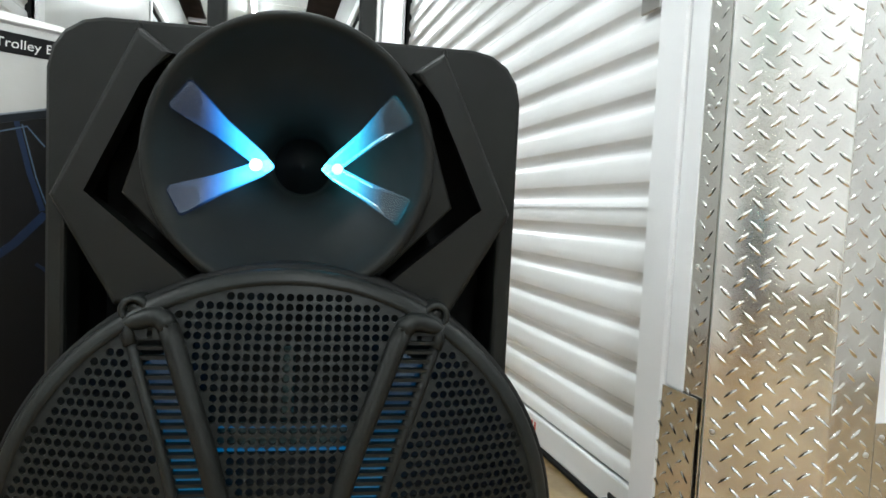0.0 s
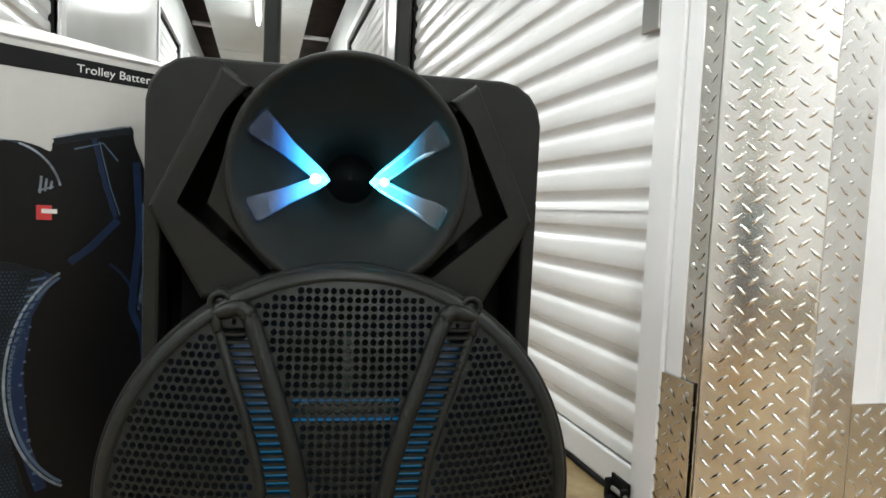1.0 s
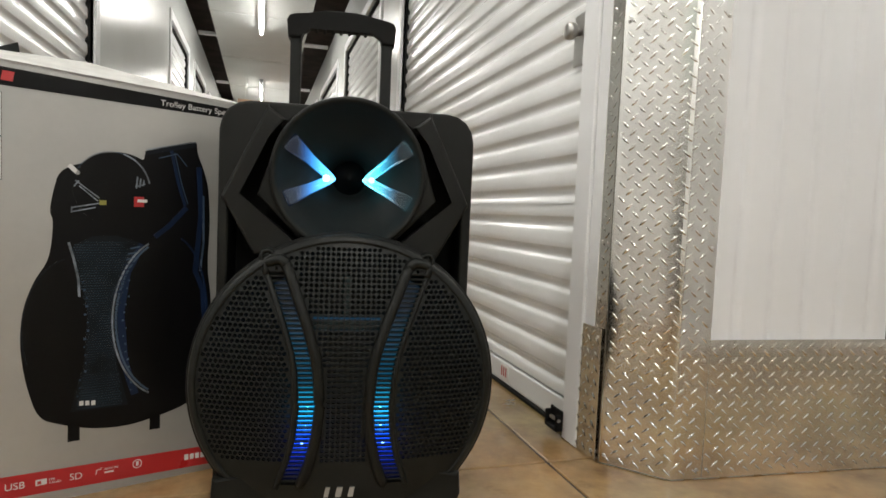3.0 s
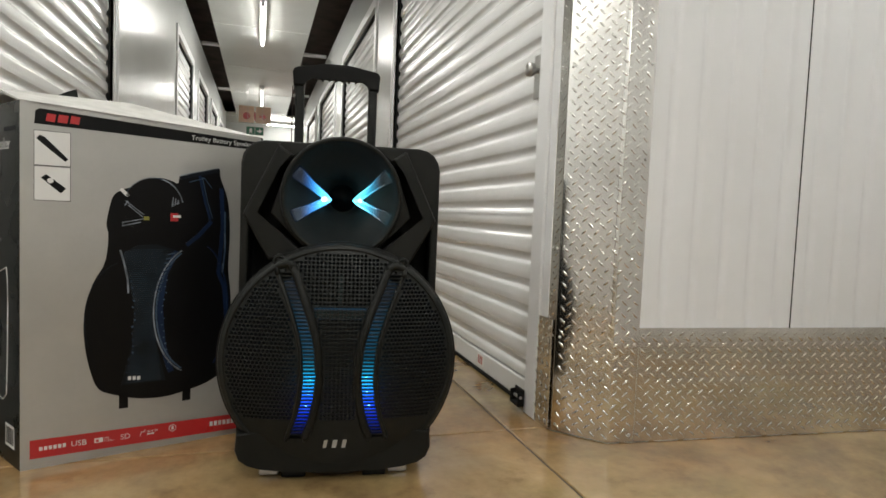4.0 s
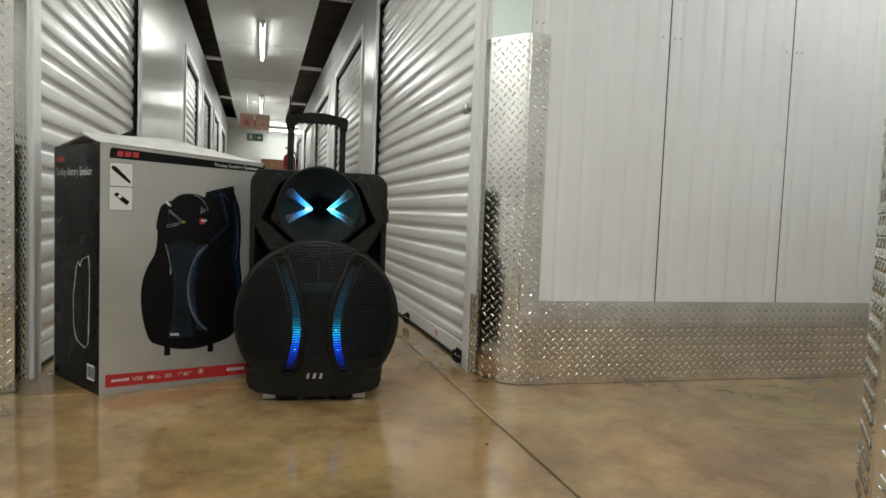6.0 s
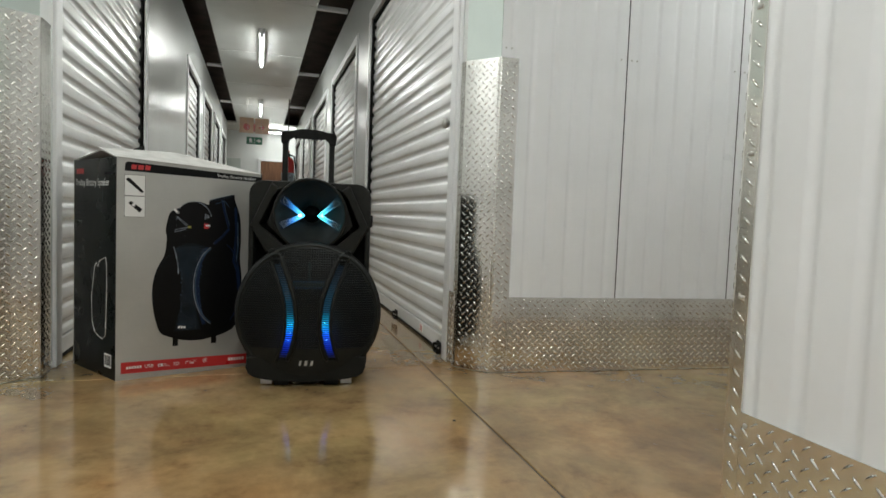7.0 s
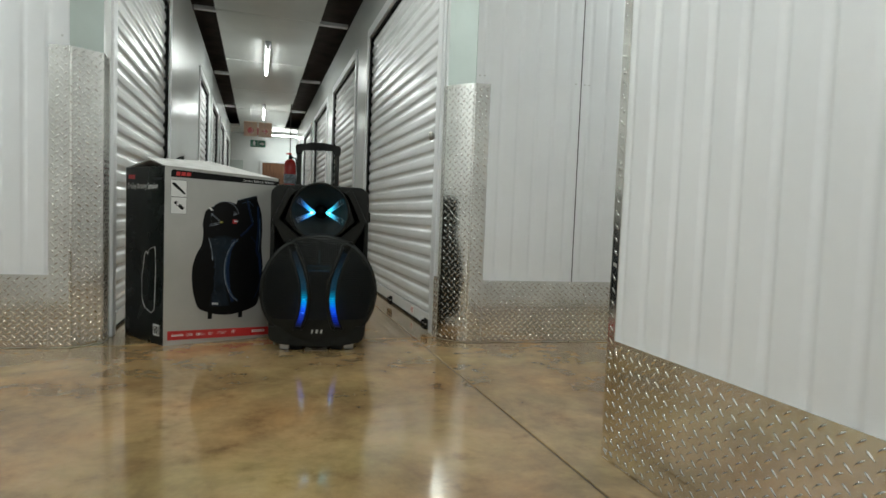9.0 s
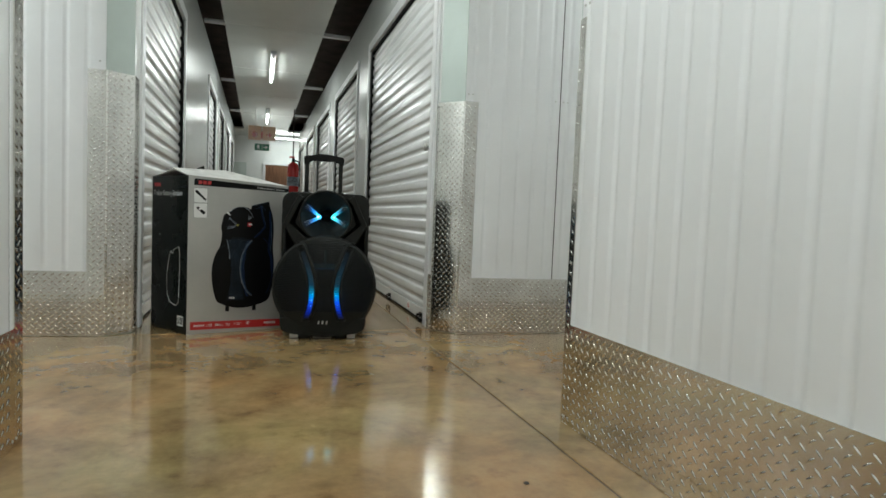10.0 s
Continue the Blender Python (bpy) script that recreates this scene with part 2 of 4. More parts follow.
# ---- lamps ----
def fluorescent(x, y, z, turn, gain):
    e = tagged(new("fluorescent_light"), "long white fluorescent tube batten lit on the ceiling", "ceiling light", "ceiling tubes")
    e.matrix_basis = pose(x, y, z, 0, 0, turn)
    part("batten", cuboid(-0.035, 0.035, -0.78, 0.78, 0.03, 0.08, 0.008, 2), M_TRIM, e)
    part("tube", tube([(0, -0.75, 0), (0, 0.75, 0)], 0.014, 12), M_TUBE, e, "glowing white tube", True)
    for s in (-1, 1):
        part("end_cap", cuboid(-0.018, 0.018, s * 0.765 - 0.015, s * 0.765 + 0.015, -0.02, 0.03, 0.004), M_TRIM, e)
    la = bpy.data.lights.new("tube_lamp", "AREA")
    la.shape, la.size, la.size_y, la.energy, la.color = "RECTANGLE", 0.2, 1.5, TUBE_POWER * gain, TUBE_COLOUR
    lo = new("tube_lamp", la)
    lo.matrix_basis = pose(x, y, z - 0.02, 0, 0, turn)


for row in TUBES:
    fluorescent(*row)

# ---- floor ----
floor = tagged(new("floor"), "polished tan concrete floor with sawn joints and glossy reflections", "floor", kind="structure")
part("joint_bed", cuboid(-4.5, 4.5, -7, 16, -0.12, -0.004), M_JOINT, floor)
xs, ys = (-4.5, -2.6, 0.55, 3.7, 4.5), (-7.0, -5.3, -2.25, 0.782, 3.8, 6.85, 9.9, 12.95, 16.0)
for i in range(len(xs) - 1):
    for j in range(len(ys) - 1):
        g = 0.003
        part("slab", cuboid(xs[i] + g, xs[i + 1] - g, ys[j] + g, ys[j + 1] - g, -0.1, 0, 0.0025), M_FLOOR, floor)


def floor_chip(x, y, r, turn):
    e = tagged(new("floor_chip"), "small dark chip of debris on the concrete floor", "debris", "floor chips")
    e.matrix_basis = pose(x, y, 0, 0, 0, turn)
    part("flake", revolve([(r * 0.2, 0.0), (r, 0.0), (r * 0.8, 0.0025), (r * 0.25, 0.004)], (0, 0, 0), "z", 7), M_JOINT, e)


for chip in ((0.352, -1.211, 0.008, 20), (0.456, 0.104, 0.006, 70)):
    floor_chip(*chip)


# ---- walls of the corridor with roller doors ----
def wall_run(name, p, q, z0, z1, thick=0.09, mat=M_WALL, label="glossy pale grey sheet metal corridor wall"):
    m, length = line_frame(p, q)
    ob = mesh_object(name, cuboid(0, length, 0, thick, z0, z1), mat)
    ob.matrix_basis = m
    return tagged(ob, label, "wall", kind="structure")


def curtain(width, height, pitch=0.087, first=0.082):
    """Ribbed roller curtain: flat faces with a sharp lower edge, an undercut and a short upward slope."""
    bm = bmesh.new()
    shape = ((0.0, -0.0128), (0.012, -0.0122), (0.020, -0.0115), (0.05, -0.0095), (0.10, -0.0055), (0.16, -0.0030), (0.25, -0.0022), (0.33, -0.0022), (0.36, -0.0032), (0.42, -0.0078), (0.46, -0.0100), (0.50, -0.0113), (0.58, -0.0122), (0.75, -0.0128))
    prof, z = [], first - 3 * pitch
    while z < height:
        # each rib hangs below its sharp edge at z
        prof += [(z - f * pitch, y) for f, y in shape[::-1]]
        z += pitch
    prof = [p for p in prof if 0 <= p[0] <= height]
    rows = [[bm.verts.new((x, y, zz)) for x in (0, width)] for zz, y in prof]
    back = [[bm.verts.new((x, 0.012, zz)) for x in (0, width)] for zz in (prof[0][0], prof[-1][0])]
    for a, b in zip(rows, rows[1:]):
        bm.faces.new((a[0], a[1], b[1], b[0]))
    bm.faces.new((back[0][0], back[1][0], back[1][1], back[0][1]))
    return bm


def roller_door(p, q, height=2.2, knob_at=None, lock_at=None):
    m, w = line_frame(p, q)
    e = tagged(new("roller_door"), "white ribbed steel roller shutter door, closed", "roller door", "storage unit doors")
    e.matrix_basis = m
    c = part("curtain", curtain(w - 0.01, height - 0.075), M_DOOR, e, "white horizontally ribbed steel curtain", True)
    c.location = (0.005, 0.036, 0.075)
    part("bottom_bar", cuboid(0.012, w - 0.012, 0.018, 0.046, 0.012, 0.085, 0.006, 2), M_DOOR, e)
    part("rubber_seal", cuboid(0.012, w - 0.012, 0.012, 0.042, 0.001, 0.014, 0.003), M_RUBBER, e, "black rubber floor seal")
    for x0, x1 in ((0.0, 0.007), (w - 0.007, w)):
        part("guide_brush", cuboid(x0, x1, 0.012, 0.034, 0.0, height), M_RUBBER, e, "black brush strip")
    part("head_seal", cuboid(0.012, w - 0.012, 0.012, 0.034, height - 0.02, height), M_RUBBER, e, "black head seal")
    part("slat_seam", cuboid(0.008, w - 0.008, 0.0205, 0.0225, 0.628, 0.631), M_TRIM, e)
    if lock_at:
        part("sticker", cuboid(w - 0.50, w - 0.43, 0.0165, 0.0178, 0.03, 0.075), M_INK_WHITE, e, "small white sticker")
        for k in range(3):
            part("sticker_print", cuboid(w - 0.49 + 0.018 * k, w - 0.482 + 0.018 * k, 0.0155, 0.0163, 0.036, 0.068), M_INK_RED, e)
    if knob_at:
        b = revolve([(0.005, 0.050), (0.010, 0.042), (0.010, 0.02), (0.016, 0.017), (0.022, 0.011), (0.0245, 0.0), (0.022, -0.008), (0.012, -0.013)], (knob_at, -0.012, 1.09), "y", 24)
        part("knob", b, M_STEEL, e, "round steel latch knob", True)
        part("latch_plate", cuboid(knob_at - 0.03, knob_at + 0.03, 0.018, 0.022, 1.0, 1.14, 0.003), M_STEEL, e)
    for at in lock_at or ():
        b = cuboid(at - 0.032, at + 0.032, -0.022, -0.016, 0.02, 0.075, 0.002)
        for q in (-0.032, 0.024):
            add_box(b, at + q, at + q + 0.008, -0.038, -0.022, 0.02, 0.065, 0.002)
        add_box(b, at - 0.024, at + 0.024, -0.038, -0.022, 0.02, 0.03, 0.002)
        part("floor_latch", b, M_RUBBER, e, "black channel latch")
        part("latch_bolt", tube([(at - 0.012, -0.03, 0.05), (at + 0.034, -0.03, 0.05)], 0.005, 8), M_STEEL, e)
    return e


def corridor_side(name, x, y0, y1, doors, right):
    """Pieces of wall between doors, the band above them, jamb trims and the doors, on one side of the corridor."""
    label = "glossy pale grey corridor wall between storage doors"

    def seg(a, b):
        return ((x, b), (x, a)) if right else ((x, a), (x, b))
    edge, k = y0, 0
    for a, b, knob, lock in doors:
        k += 1
        p, q = seg(edge, a)
        wall_run(f"wall_{name}_{k}", p, q, 0, WALL_TOP, label=label)
        p, q = seg(a, b)
        wall_run(f"wall_{name}_head_{k}", p, q, 2.22, WALL_TOP, label="glossy pale grey wall above a storage door")
        w = b - a
        roller_door(p, q, 2.2, knob and (w - knob if right else knob), lock and [w - v if right else v for v in lock])
        m, length = line_frame(p, q)
        t = mesh_object(f"trim_{name}_{k}", cuboid(-0.075, 0.0, -0.014, 0.05, 0, 2.28, 0.004), M_TRIM)
        t.matrix_basis = m
        tagged(t, "white folded steel door jamb trim", "door trim", kind="structure")
        t2 = mesh_object(f"trim_{name}_{k}", cuboid(length, length + 0.075, -0.014, 0.05, 0, 2.28, 0.004), M_TRIM)
        t2.matrix_basis = m
        tagged(t2, "white folded steel door jamb trim", "door trim", kind="structure")
        t3 = mesh_object(f"trim_{name}_{k}", cuboid(0.0, length, -0.014, 0.05, 2.2, 2.28, 0.004), M_TRIM)
        t3.matrix_basis = m
        tagged(t3, "white folded steel door head trim", "door trim", kind="structure")
        edge = b
    p, q = seg(edge, y1)
    wall_run(f"wall_{name}_end", p, q, 0, WALL_TOP, label=label)


END, NORTH = 13.4, 14.9
corridor_side("east", WALL_R, 0.752, END, [(0.918, 3.1, 0.075, (0.02, 0.92)), (3.86, 5.72, 0, 0), (6.45, 8.35, 0, 0), (9.05, 10.9, 0, 0), (11.6, 13.4, 0, 0)], True)
corridor_side("west", WALL_L, 0.848, END, [(1.06, 2.86, 0, 0), (5.35, 6.65, 0, 0), (7.3, 8.6, 0, 0), (9.3, 10.6, 0, 0), (11.3, 12.6, 0, 0)], False)


# ---- corner blocks: ribbed panels, kick plates and tread-plate corner guards ----
def rounded_path(pts, radius, seg=7):
    """Plan polyline with its bends rounded."""
    out = [Vector(pts[0])]
    for a, b, c in zip(pts, pts[1:], pts[2:]):
        a, b, c = Vector(a), Vector(b), Vector(c)
        u, w = (a - b).normalized(), (c - b).normalized()
        cut = radius / math.tan(u.angle(w) / 2)
        p, q = b + u * cut, b + w * cut
        out += [(p * (1 - f) + b * f) * (1 - f) + (b * (1 - f) + q * f) * f for f in (k / seg for k in range(seg + 1))]
    return out + [Vector(pts[-1])]


def tread_plate(path, height):
    """A sheet along a plan path with raised lozenges in alternate directions; outwards is to the right of the path."""
    run = [0.0]
    for a, b in zip(path, path[1:]):
        run.append(run[-1] + (b - a).length)
    width = run[-1]
    dirs = [(b - a).normalized() for a, b in zip(path, path[1:])]
    knots = [(dirs[max(k - 1, 0)] + dirs[min(k, len(dirs) - 1)]).normalized() for k in range(len(path))]

    def at(u, out):
        k = min(max(int(np.searchsorted(run, u)) - 1, 0), len(dirs) - 1)
        f = (u - run[k]) / (run[k + 1] - run[k])
        p, d = path[k].lerp(path[k + 1], f), knots[k].lerp(knots[k + 1], f)
        return (p.x + d.y * out, p.y - d.x * out)
    vs, fs = [], []

    def quad(*pts):
        fs.append(tuple(range(len(vs), len(vs) + len(pts))))
        vs.extend(pts)
    for k in range(len(path)):
        x, y = at(run[k], 0.003)
        vs.extend([(x, y, 0.0), (x, y, height)])
        if k:
            fs.append((2 * k - 2, 2 * k, 2 * k + 1, 2 * k - 1))
    for u0, u1 in zip(run, run[1:]):
        a, b, c, d = at(u0, 0.003), at(u1, 0.003), at(u1, 0.0), at(u0, 0.0)
        quad((*a, height), (*b, height), (*c, height), (*d, height))
        quad((*d, 0), (*c, 0), (*b, 0), (*a, 0))
        quad((*d, 0), (*d, height), (*c, height), (*c, 0))
    for u, flip in ((0.0, 1), (width, -1)):
        a, b = at(u, 0.0), at(u, 0.003)
        quad(*[(*a, 0), (*b, 0), (*b, height), (*a, height)][::flip])
    px = pz = 0.0172
    nx, nz = int(width / px), int(height / pz)
    ox, oz = (width - (nx - 1) * px) / 2, (height - (nz - 1) * pz) / 2
    L, W, H = 0.0128, 0.0034, 0.0027
    ring = [(-L, 0), (-L * 0.55, -W * 0.8), (0, -W), (L * 0.55, -W * 0.8), (L, 0), (L * 0.55, W * 0.8), (0, W), (-L * 0.55, W * 0.8)]
    crest = [(-L * 0.62, H * 0.8), (0, H), (L * 0.62, H * 0.8)]
    for i in range(nx):
        for j in range(i % 2, nz, 2):
            cx, cz = ox + i * px, oz + j * pz
            if min(cx, width - cx) < L * 0.75 or min(cz, height - cz) < L * 0.75:
                continue
            t = radians(45 if i % 2 else -45)
            co, si = math.cos(t), math.sin(t)
            k = len(vs)
            for u, v in ring:
                vs.append((*at(cx + co * u - si * v, 0.0029), cz + si * u + co * v))
            for u, h in crest:
                vs.append((*at(cx + co * u, 0.003 + h), cz + si * u))
            fs += [tuple(k + n for n in f) for f in ((0, 1, 8), (1, 2, 9, 8), (2, 3, 10, 9), (3, 4, 10), (4, 5, 10), (5, 6, 9, 10), (6, 7, 8, 9), (7, 0, 8))]
    me = bpy.data.meshes.new("tread_plate")
    me.from_pydata(vs, [], fs)
    me.polygons.foreach_set("use_smooth", [True] * len(me.polygons))
    me.materials.append(M_PLATE)
    return me


def plate_on(name, pts, z0, z1, proud=0.001, label="silver aluminium tread plate with raised lozenges", bend=0.022):
    """Tread plate along plan points, its bends rounded, held by rivets near its ends."""
    path = rounded_path(pts, bend)
    lift = 0.0035 if z0 == 0 else 0.0
    ob = new(name, tread_plate([p.copy() for p in path], z1 - z0 - lift))
    n = random.Random(name + str(pts[0]))
    for p, q in ((pts[0], pts[1]), (pts[-1], pts[-2])):
        d = (Vector(q) - Vector(p)).normalized()
        out = Vector((d.y, -d.x)) * (1 if p == pts[0] else -1)
        for k in range(2 if z1 - z0 < 0.5 else 6):
            z = 0.02 + (z1 - z0 - 0.045) * k / (1 if z1 - z0 < 0.5 else 5)
            r = part("rivet", revolve([(0.0045, -0.0028), (0.0042, -0.0042), (0.002, -0.0054), (0.0004, -0.0056)], (0, 0, 0), "y", 10), M_STEEL, ob, "", True)
            at = Vector(p) + d * (0.012 + n.uniform(-0.002, 0.002))
            r.matrix_basis = pose(at.x, at.y, z, 0, 0, math.degrees(math.atan2(out.x, -out.y)))
    d = (Vector(pts[-1]) - Vector(pts[0])).normalized()
    ob.matrix_basis = pose(d.y * proud, -d.x * proud, z0 + lift)
    return tagged(ob, label, "kick plate", kind="structure")


def ribbed_panel(width, height, first=0.046, pitch=0.093):
    """Wall sheet with soft shallow grooves; x along, z up, the face towards -y."""
    bm = bmesh.new()
    half, depth = 0.019, 0.0056
    prof, x = [(0.0, 0.012), (0.0, 0.0004), (0.0012, 0.0)], first
    while x < width - 0.03:
        prof += [(x + half * f / 6, depth * (0.5 + 0.5 * math.cos(math.pi * f / 6))) for f in range(-6, 7)]
        x += pitch
    prof += [(width - 0.0012, 0.0), (width, 0.0004), (width, 0.012)]
    rows = [[bm.verts.new((u, v, z)) for z in (0, height)] for u, v in prof]
    for p, q in zip(rows, rows[1:]):
        bm.faces.new((p[0], q[0], q[1], p[1])).smooth = True
    return bm


def panels_on(name, p, q, z0, z1, widths, label="white ribbed steel wall panels"):
    """Ribbed sheets side by side from p; each sheet is a part of the wall."""
    m, length = line_frame(p, q)
    # black backing, so gaps between sheets and along the floor come out dark
    back = mesh_object(name, cuboid(0, length, 0.0125, 0.09, 0, z1), M_RUBBER)
    back.matrix_basis = m
    tagged(back, label, "wall", kind="structure")
    x, k = 0.0, 0
    while x < length - 0.02:
        w = min(widths[min(k, len(widths) - 1)], length - x)
        o = part("panel", ribbed_panel(w - 0.006, z1 - z0), M_PANEL, back)
        o.location = (x + 0.003, 0, z0)
        if k:
            part("joint_strip", cuboid(x - 0.0028, x + 0.0028, 0.0015, 0.012, z0, z1), M_RUBBER, back, "dark strip in the joint between sheets")
        for zz in (1.36, 2.3):
            for xx in (0.02, 0.045, w - 0.03):
                part("screw", revolve([(0.0045, 0.0), (0.004, -0.002), (0.0005, -0.003)], (x + xx, 0, zz), "y", 8), M_STEEL, back)
        x += w
        k += 1
    return back


def along(p, x):
    return (x, p[1] + SKEW * (x - p[0]))


KICK, GUARD = 0.325, 1.32
# far right corner
C1, C2 = (WALL_R, 0.752), (0.780, 0.630)
panels_on("wall_cross_east", along(C2, 0.780), along(C2, 4.3), 0, CEIL + 0.25, [0.572, 0.565])
plate_on("kick_plate_east", [along(C2, 0.8585), along(C2, 3.2)], 0.0, KICK)
plate_on("corner_guard_east_face", [C1, C2, along(C2, 0.858)], 0.0, GUARD)
plate_on("corner_guard_east_side", [(WALL_R, 0.80), (WALL_R, 0.7535)], 0.0, GUARD)
plate_on("kick_plate_east_side", [(WALL_R, 0.893), (WALL_R, 0.760)], 0.0, KICK, proud=0.008)
wall_run("wall_corner_east", C1, C2, 0, CEIL + 0.25, 0.06, M_SHEET, "smooth pale green reflective sheet on a chamfered wall corner")
t = mesh_object("trim_corner_east", cuboid(WALL_R - 0.006, WALL_R - 0.001, 0.80, 0.842, KICK, CEIL + 0.25, 0.001), M_TRIM)
tagged(t, "white flat steel corner flashing beside a door", "wall trim", kind="structure")
# far left corner
D1, D2 = (-1.037, 0.768), (WALL_L, 0.848)
panels_on("wall_cross_west", along(D1, -4.3), along(D1, -1.037), 0, CEIL + 0.25, [0.46, 0.48])
plate_on("kick_plate_west", [along(D1, -2.6), along(D1, -1.1205)], 0.0, KICK)
plate_on("corner_guard_west_face", [along(D1, -1.12), D1, D2], 0.0, GUARD)
plate_on("corner_guard_west_side", [(WALL_L, 0.8495), (WALL_L, 0.95)], 0.0, GUARD)
wall_run("wall_corner_west", D1, D2, 0, CEIL + 0.25, 0.06, M_SHEET, "smooth pale green reflective sheet on a chamfered wall corner")
# near right corner
E1, E2 = (0.785, -0.703), (WALL_R, -0.805)
panels_on("wall_near_east", E2, (WALL_R, -6.4), 0, CEIL + 0.25, [1.08, 1.0])
plate_on("kick_plate_near_east", [(WALL_R, -0.8385), (WALL_R, -3.2)], 0.0, KICK + 0.005)
plate_on("corner_guard_near_east_side", [(WALL_R, -0.8065), (WALL_R, -0.838)], 0.0, GUARD)
plate_on("corner_guard_near_east_face", [E1, E2], 0.0, GUARD)
wall_run("wall_corner_near_east", E1, E2, 0, CEIL + 0.25, 0.06, M_SHEET, "smooth pale reflective sheet on a chamfered wall corner")
panels_on("wall_cross_near_east", along(E1, 4.3), E1, 0, CEIL + 0.25, [0.48])
# near left corner
G1, G2 = (WALL_L, -0.663), (-1.04, -0.55)
panels_on("wall_near_west", (WALL_L, -6.4), (WALL_L, -0.663), 0, CEIL + 0.25, [0.657, 1.0])
plate_on("kick_plate_near_west", [(WALL_L, -3.2), (WALL_L, -0.7225)], 0.0, KICK)
plate_on("corner_guard_near_west_side", [(WALL_L, -0.722), (WALL_L, -0.6645)], 0.0, GUARD)
plate_on("corner_guard_near_west_face", [G1, G2], 0.0, GUARD)
wall_run("wall_corner_near_west", G1, G2, 0, CEIL + 0.25, 0.06, M_SHEET, "smooth pale reflective sheet on a chamfered wall corner")
panels_on("wall_cross_near_west", G2, along(G2, -4.3), 0, CEIL + 0.25, [0.48])
# unseen walls added to close the passages off; wall_north alone is in view
wall_run("wall_end_east", (4.28, 1.2), (4.28, -1.6), 0, CEIL + 0.25)
wall_run("wall_end_west", (-4.28, -1.6), (-4.28, 1.6), 0, CEIL + 0.25)
wall_run("wall_end_passage_west", (-2.55, END - 0.2), (-2.55, NORTH), 0, CEIL + 0.25)
wall_run("wall_end_passage_east", (2.55, NORTH), (2.55, END - 0.2), 0, CEIL + 0.25)
wall_run("wall_end_return_west", (WALL_L - 0.09, END - 0.01), (-2.6, END - 0.01), 0, CEIL + 0.25)
wall_run("wall_end_return_east", (2.6, END - 0.01), (WALL_R + 0.09, END - 0.01), 0, CEIL + 0.25)
wall_run("wall_south", (1.0, -6.35), (-1.3, -6.35), 0, CEIL + 0.25)
wall_run("wall_north", (-2.6, NORTH), (2.6, NORTH), 0, CEIL + 0.25, label="white end wall of the corridor")

# ---- ceiling ----
bm = bmesh.new()
add_box(bm, -0.71, 0.36, 0.9, END, CEIL, CEIL + 0.03)
add_box(bm, -0.71, 0.36, -6.35, -0.9, CEIL, CEIL + 0.03)
# cross-passage ceiling, out of view: added pale to bounce light down
add_box(bm, -4.4, 4.4, -0.9, 0.9, CEIL, CEIL + 0.03)
add_box(bm, -2.6, 2.6, END, NORTH, CEIL, CEIL + 0.03)
for yy in (2.4, 4.5, 6.6, 8.7, 10.8, 12.9):
    add_box(bm, -0.71, 0.36, yy - 0.006, yy + 0.006, CEIL - 0.004, CEIL + 0.001)
tagged(mesh_object("ceiling", bm, M_CEIL), "glossy pale sheet ceiling strip reflecting the tube lights", "ceiling", kind="structure")
# no boards up there: one dark sheet stands for the open roof void
tagged(mesh_object("ceiling_void", cuboid(-4.5, 4.5, -7, 16, CEIL + 0.24, CEIL + 0.3), M_VOID), "dark brown sheet standing for the dark roof void above the ceiling gaps", "ceiling", kind="structure")
for yy in (1.5, 4.58, 7.65, 10.7, 13.75, -2.0, -5.0):
    for x0, x1 in ((WALL_L + 0.001, -0.712), (0.362, WALL_R - 0.001)):
        b = mesh_object("ceiling_batten", cuboid(x0, x1, yy - 0.03, yy + 0.03, CEIL, CEIL + 0.04, 0.004), M_TRIM)
        tagged(b, "white ceiling batten across a dark gap", "ceiling batten", "ceiling battens", "structure")

# ---- trolley loudspeaker ----
def rail_x(z):
    zs = (0.105, 0.15, 0.2, 0.25, 0.31, 0.34, 0.385, 0.43, 0.47, 0.495, 0.53)
    vs = (0.072, 0.056, 0.045, 0.041, 0.045, 0.051, 0.065, 0.082, 0.097, 0.108, 0.124)
    return float(np.interp(z, zs, vs))


GC, GR = (0.004, 0.278), 0.260       # grille centre and radius
SLOT = 0.039


def dome(x, z):
    r = math.hypot(x - GC[0], z - GC[1]) / GR
    return -0.032 - 0.045 * (1 - min(r, 1) ** 2)


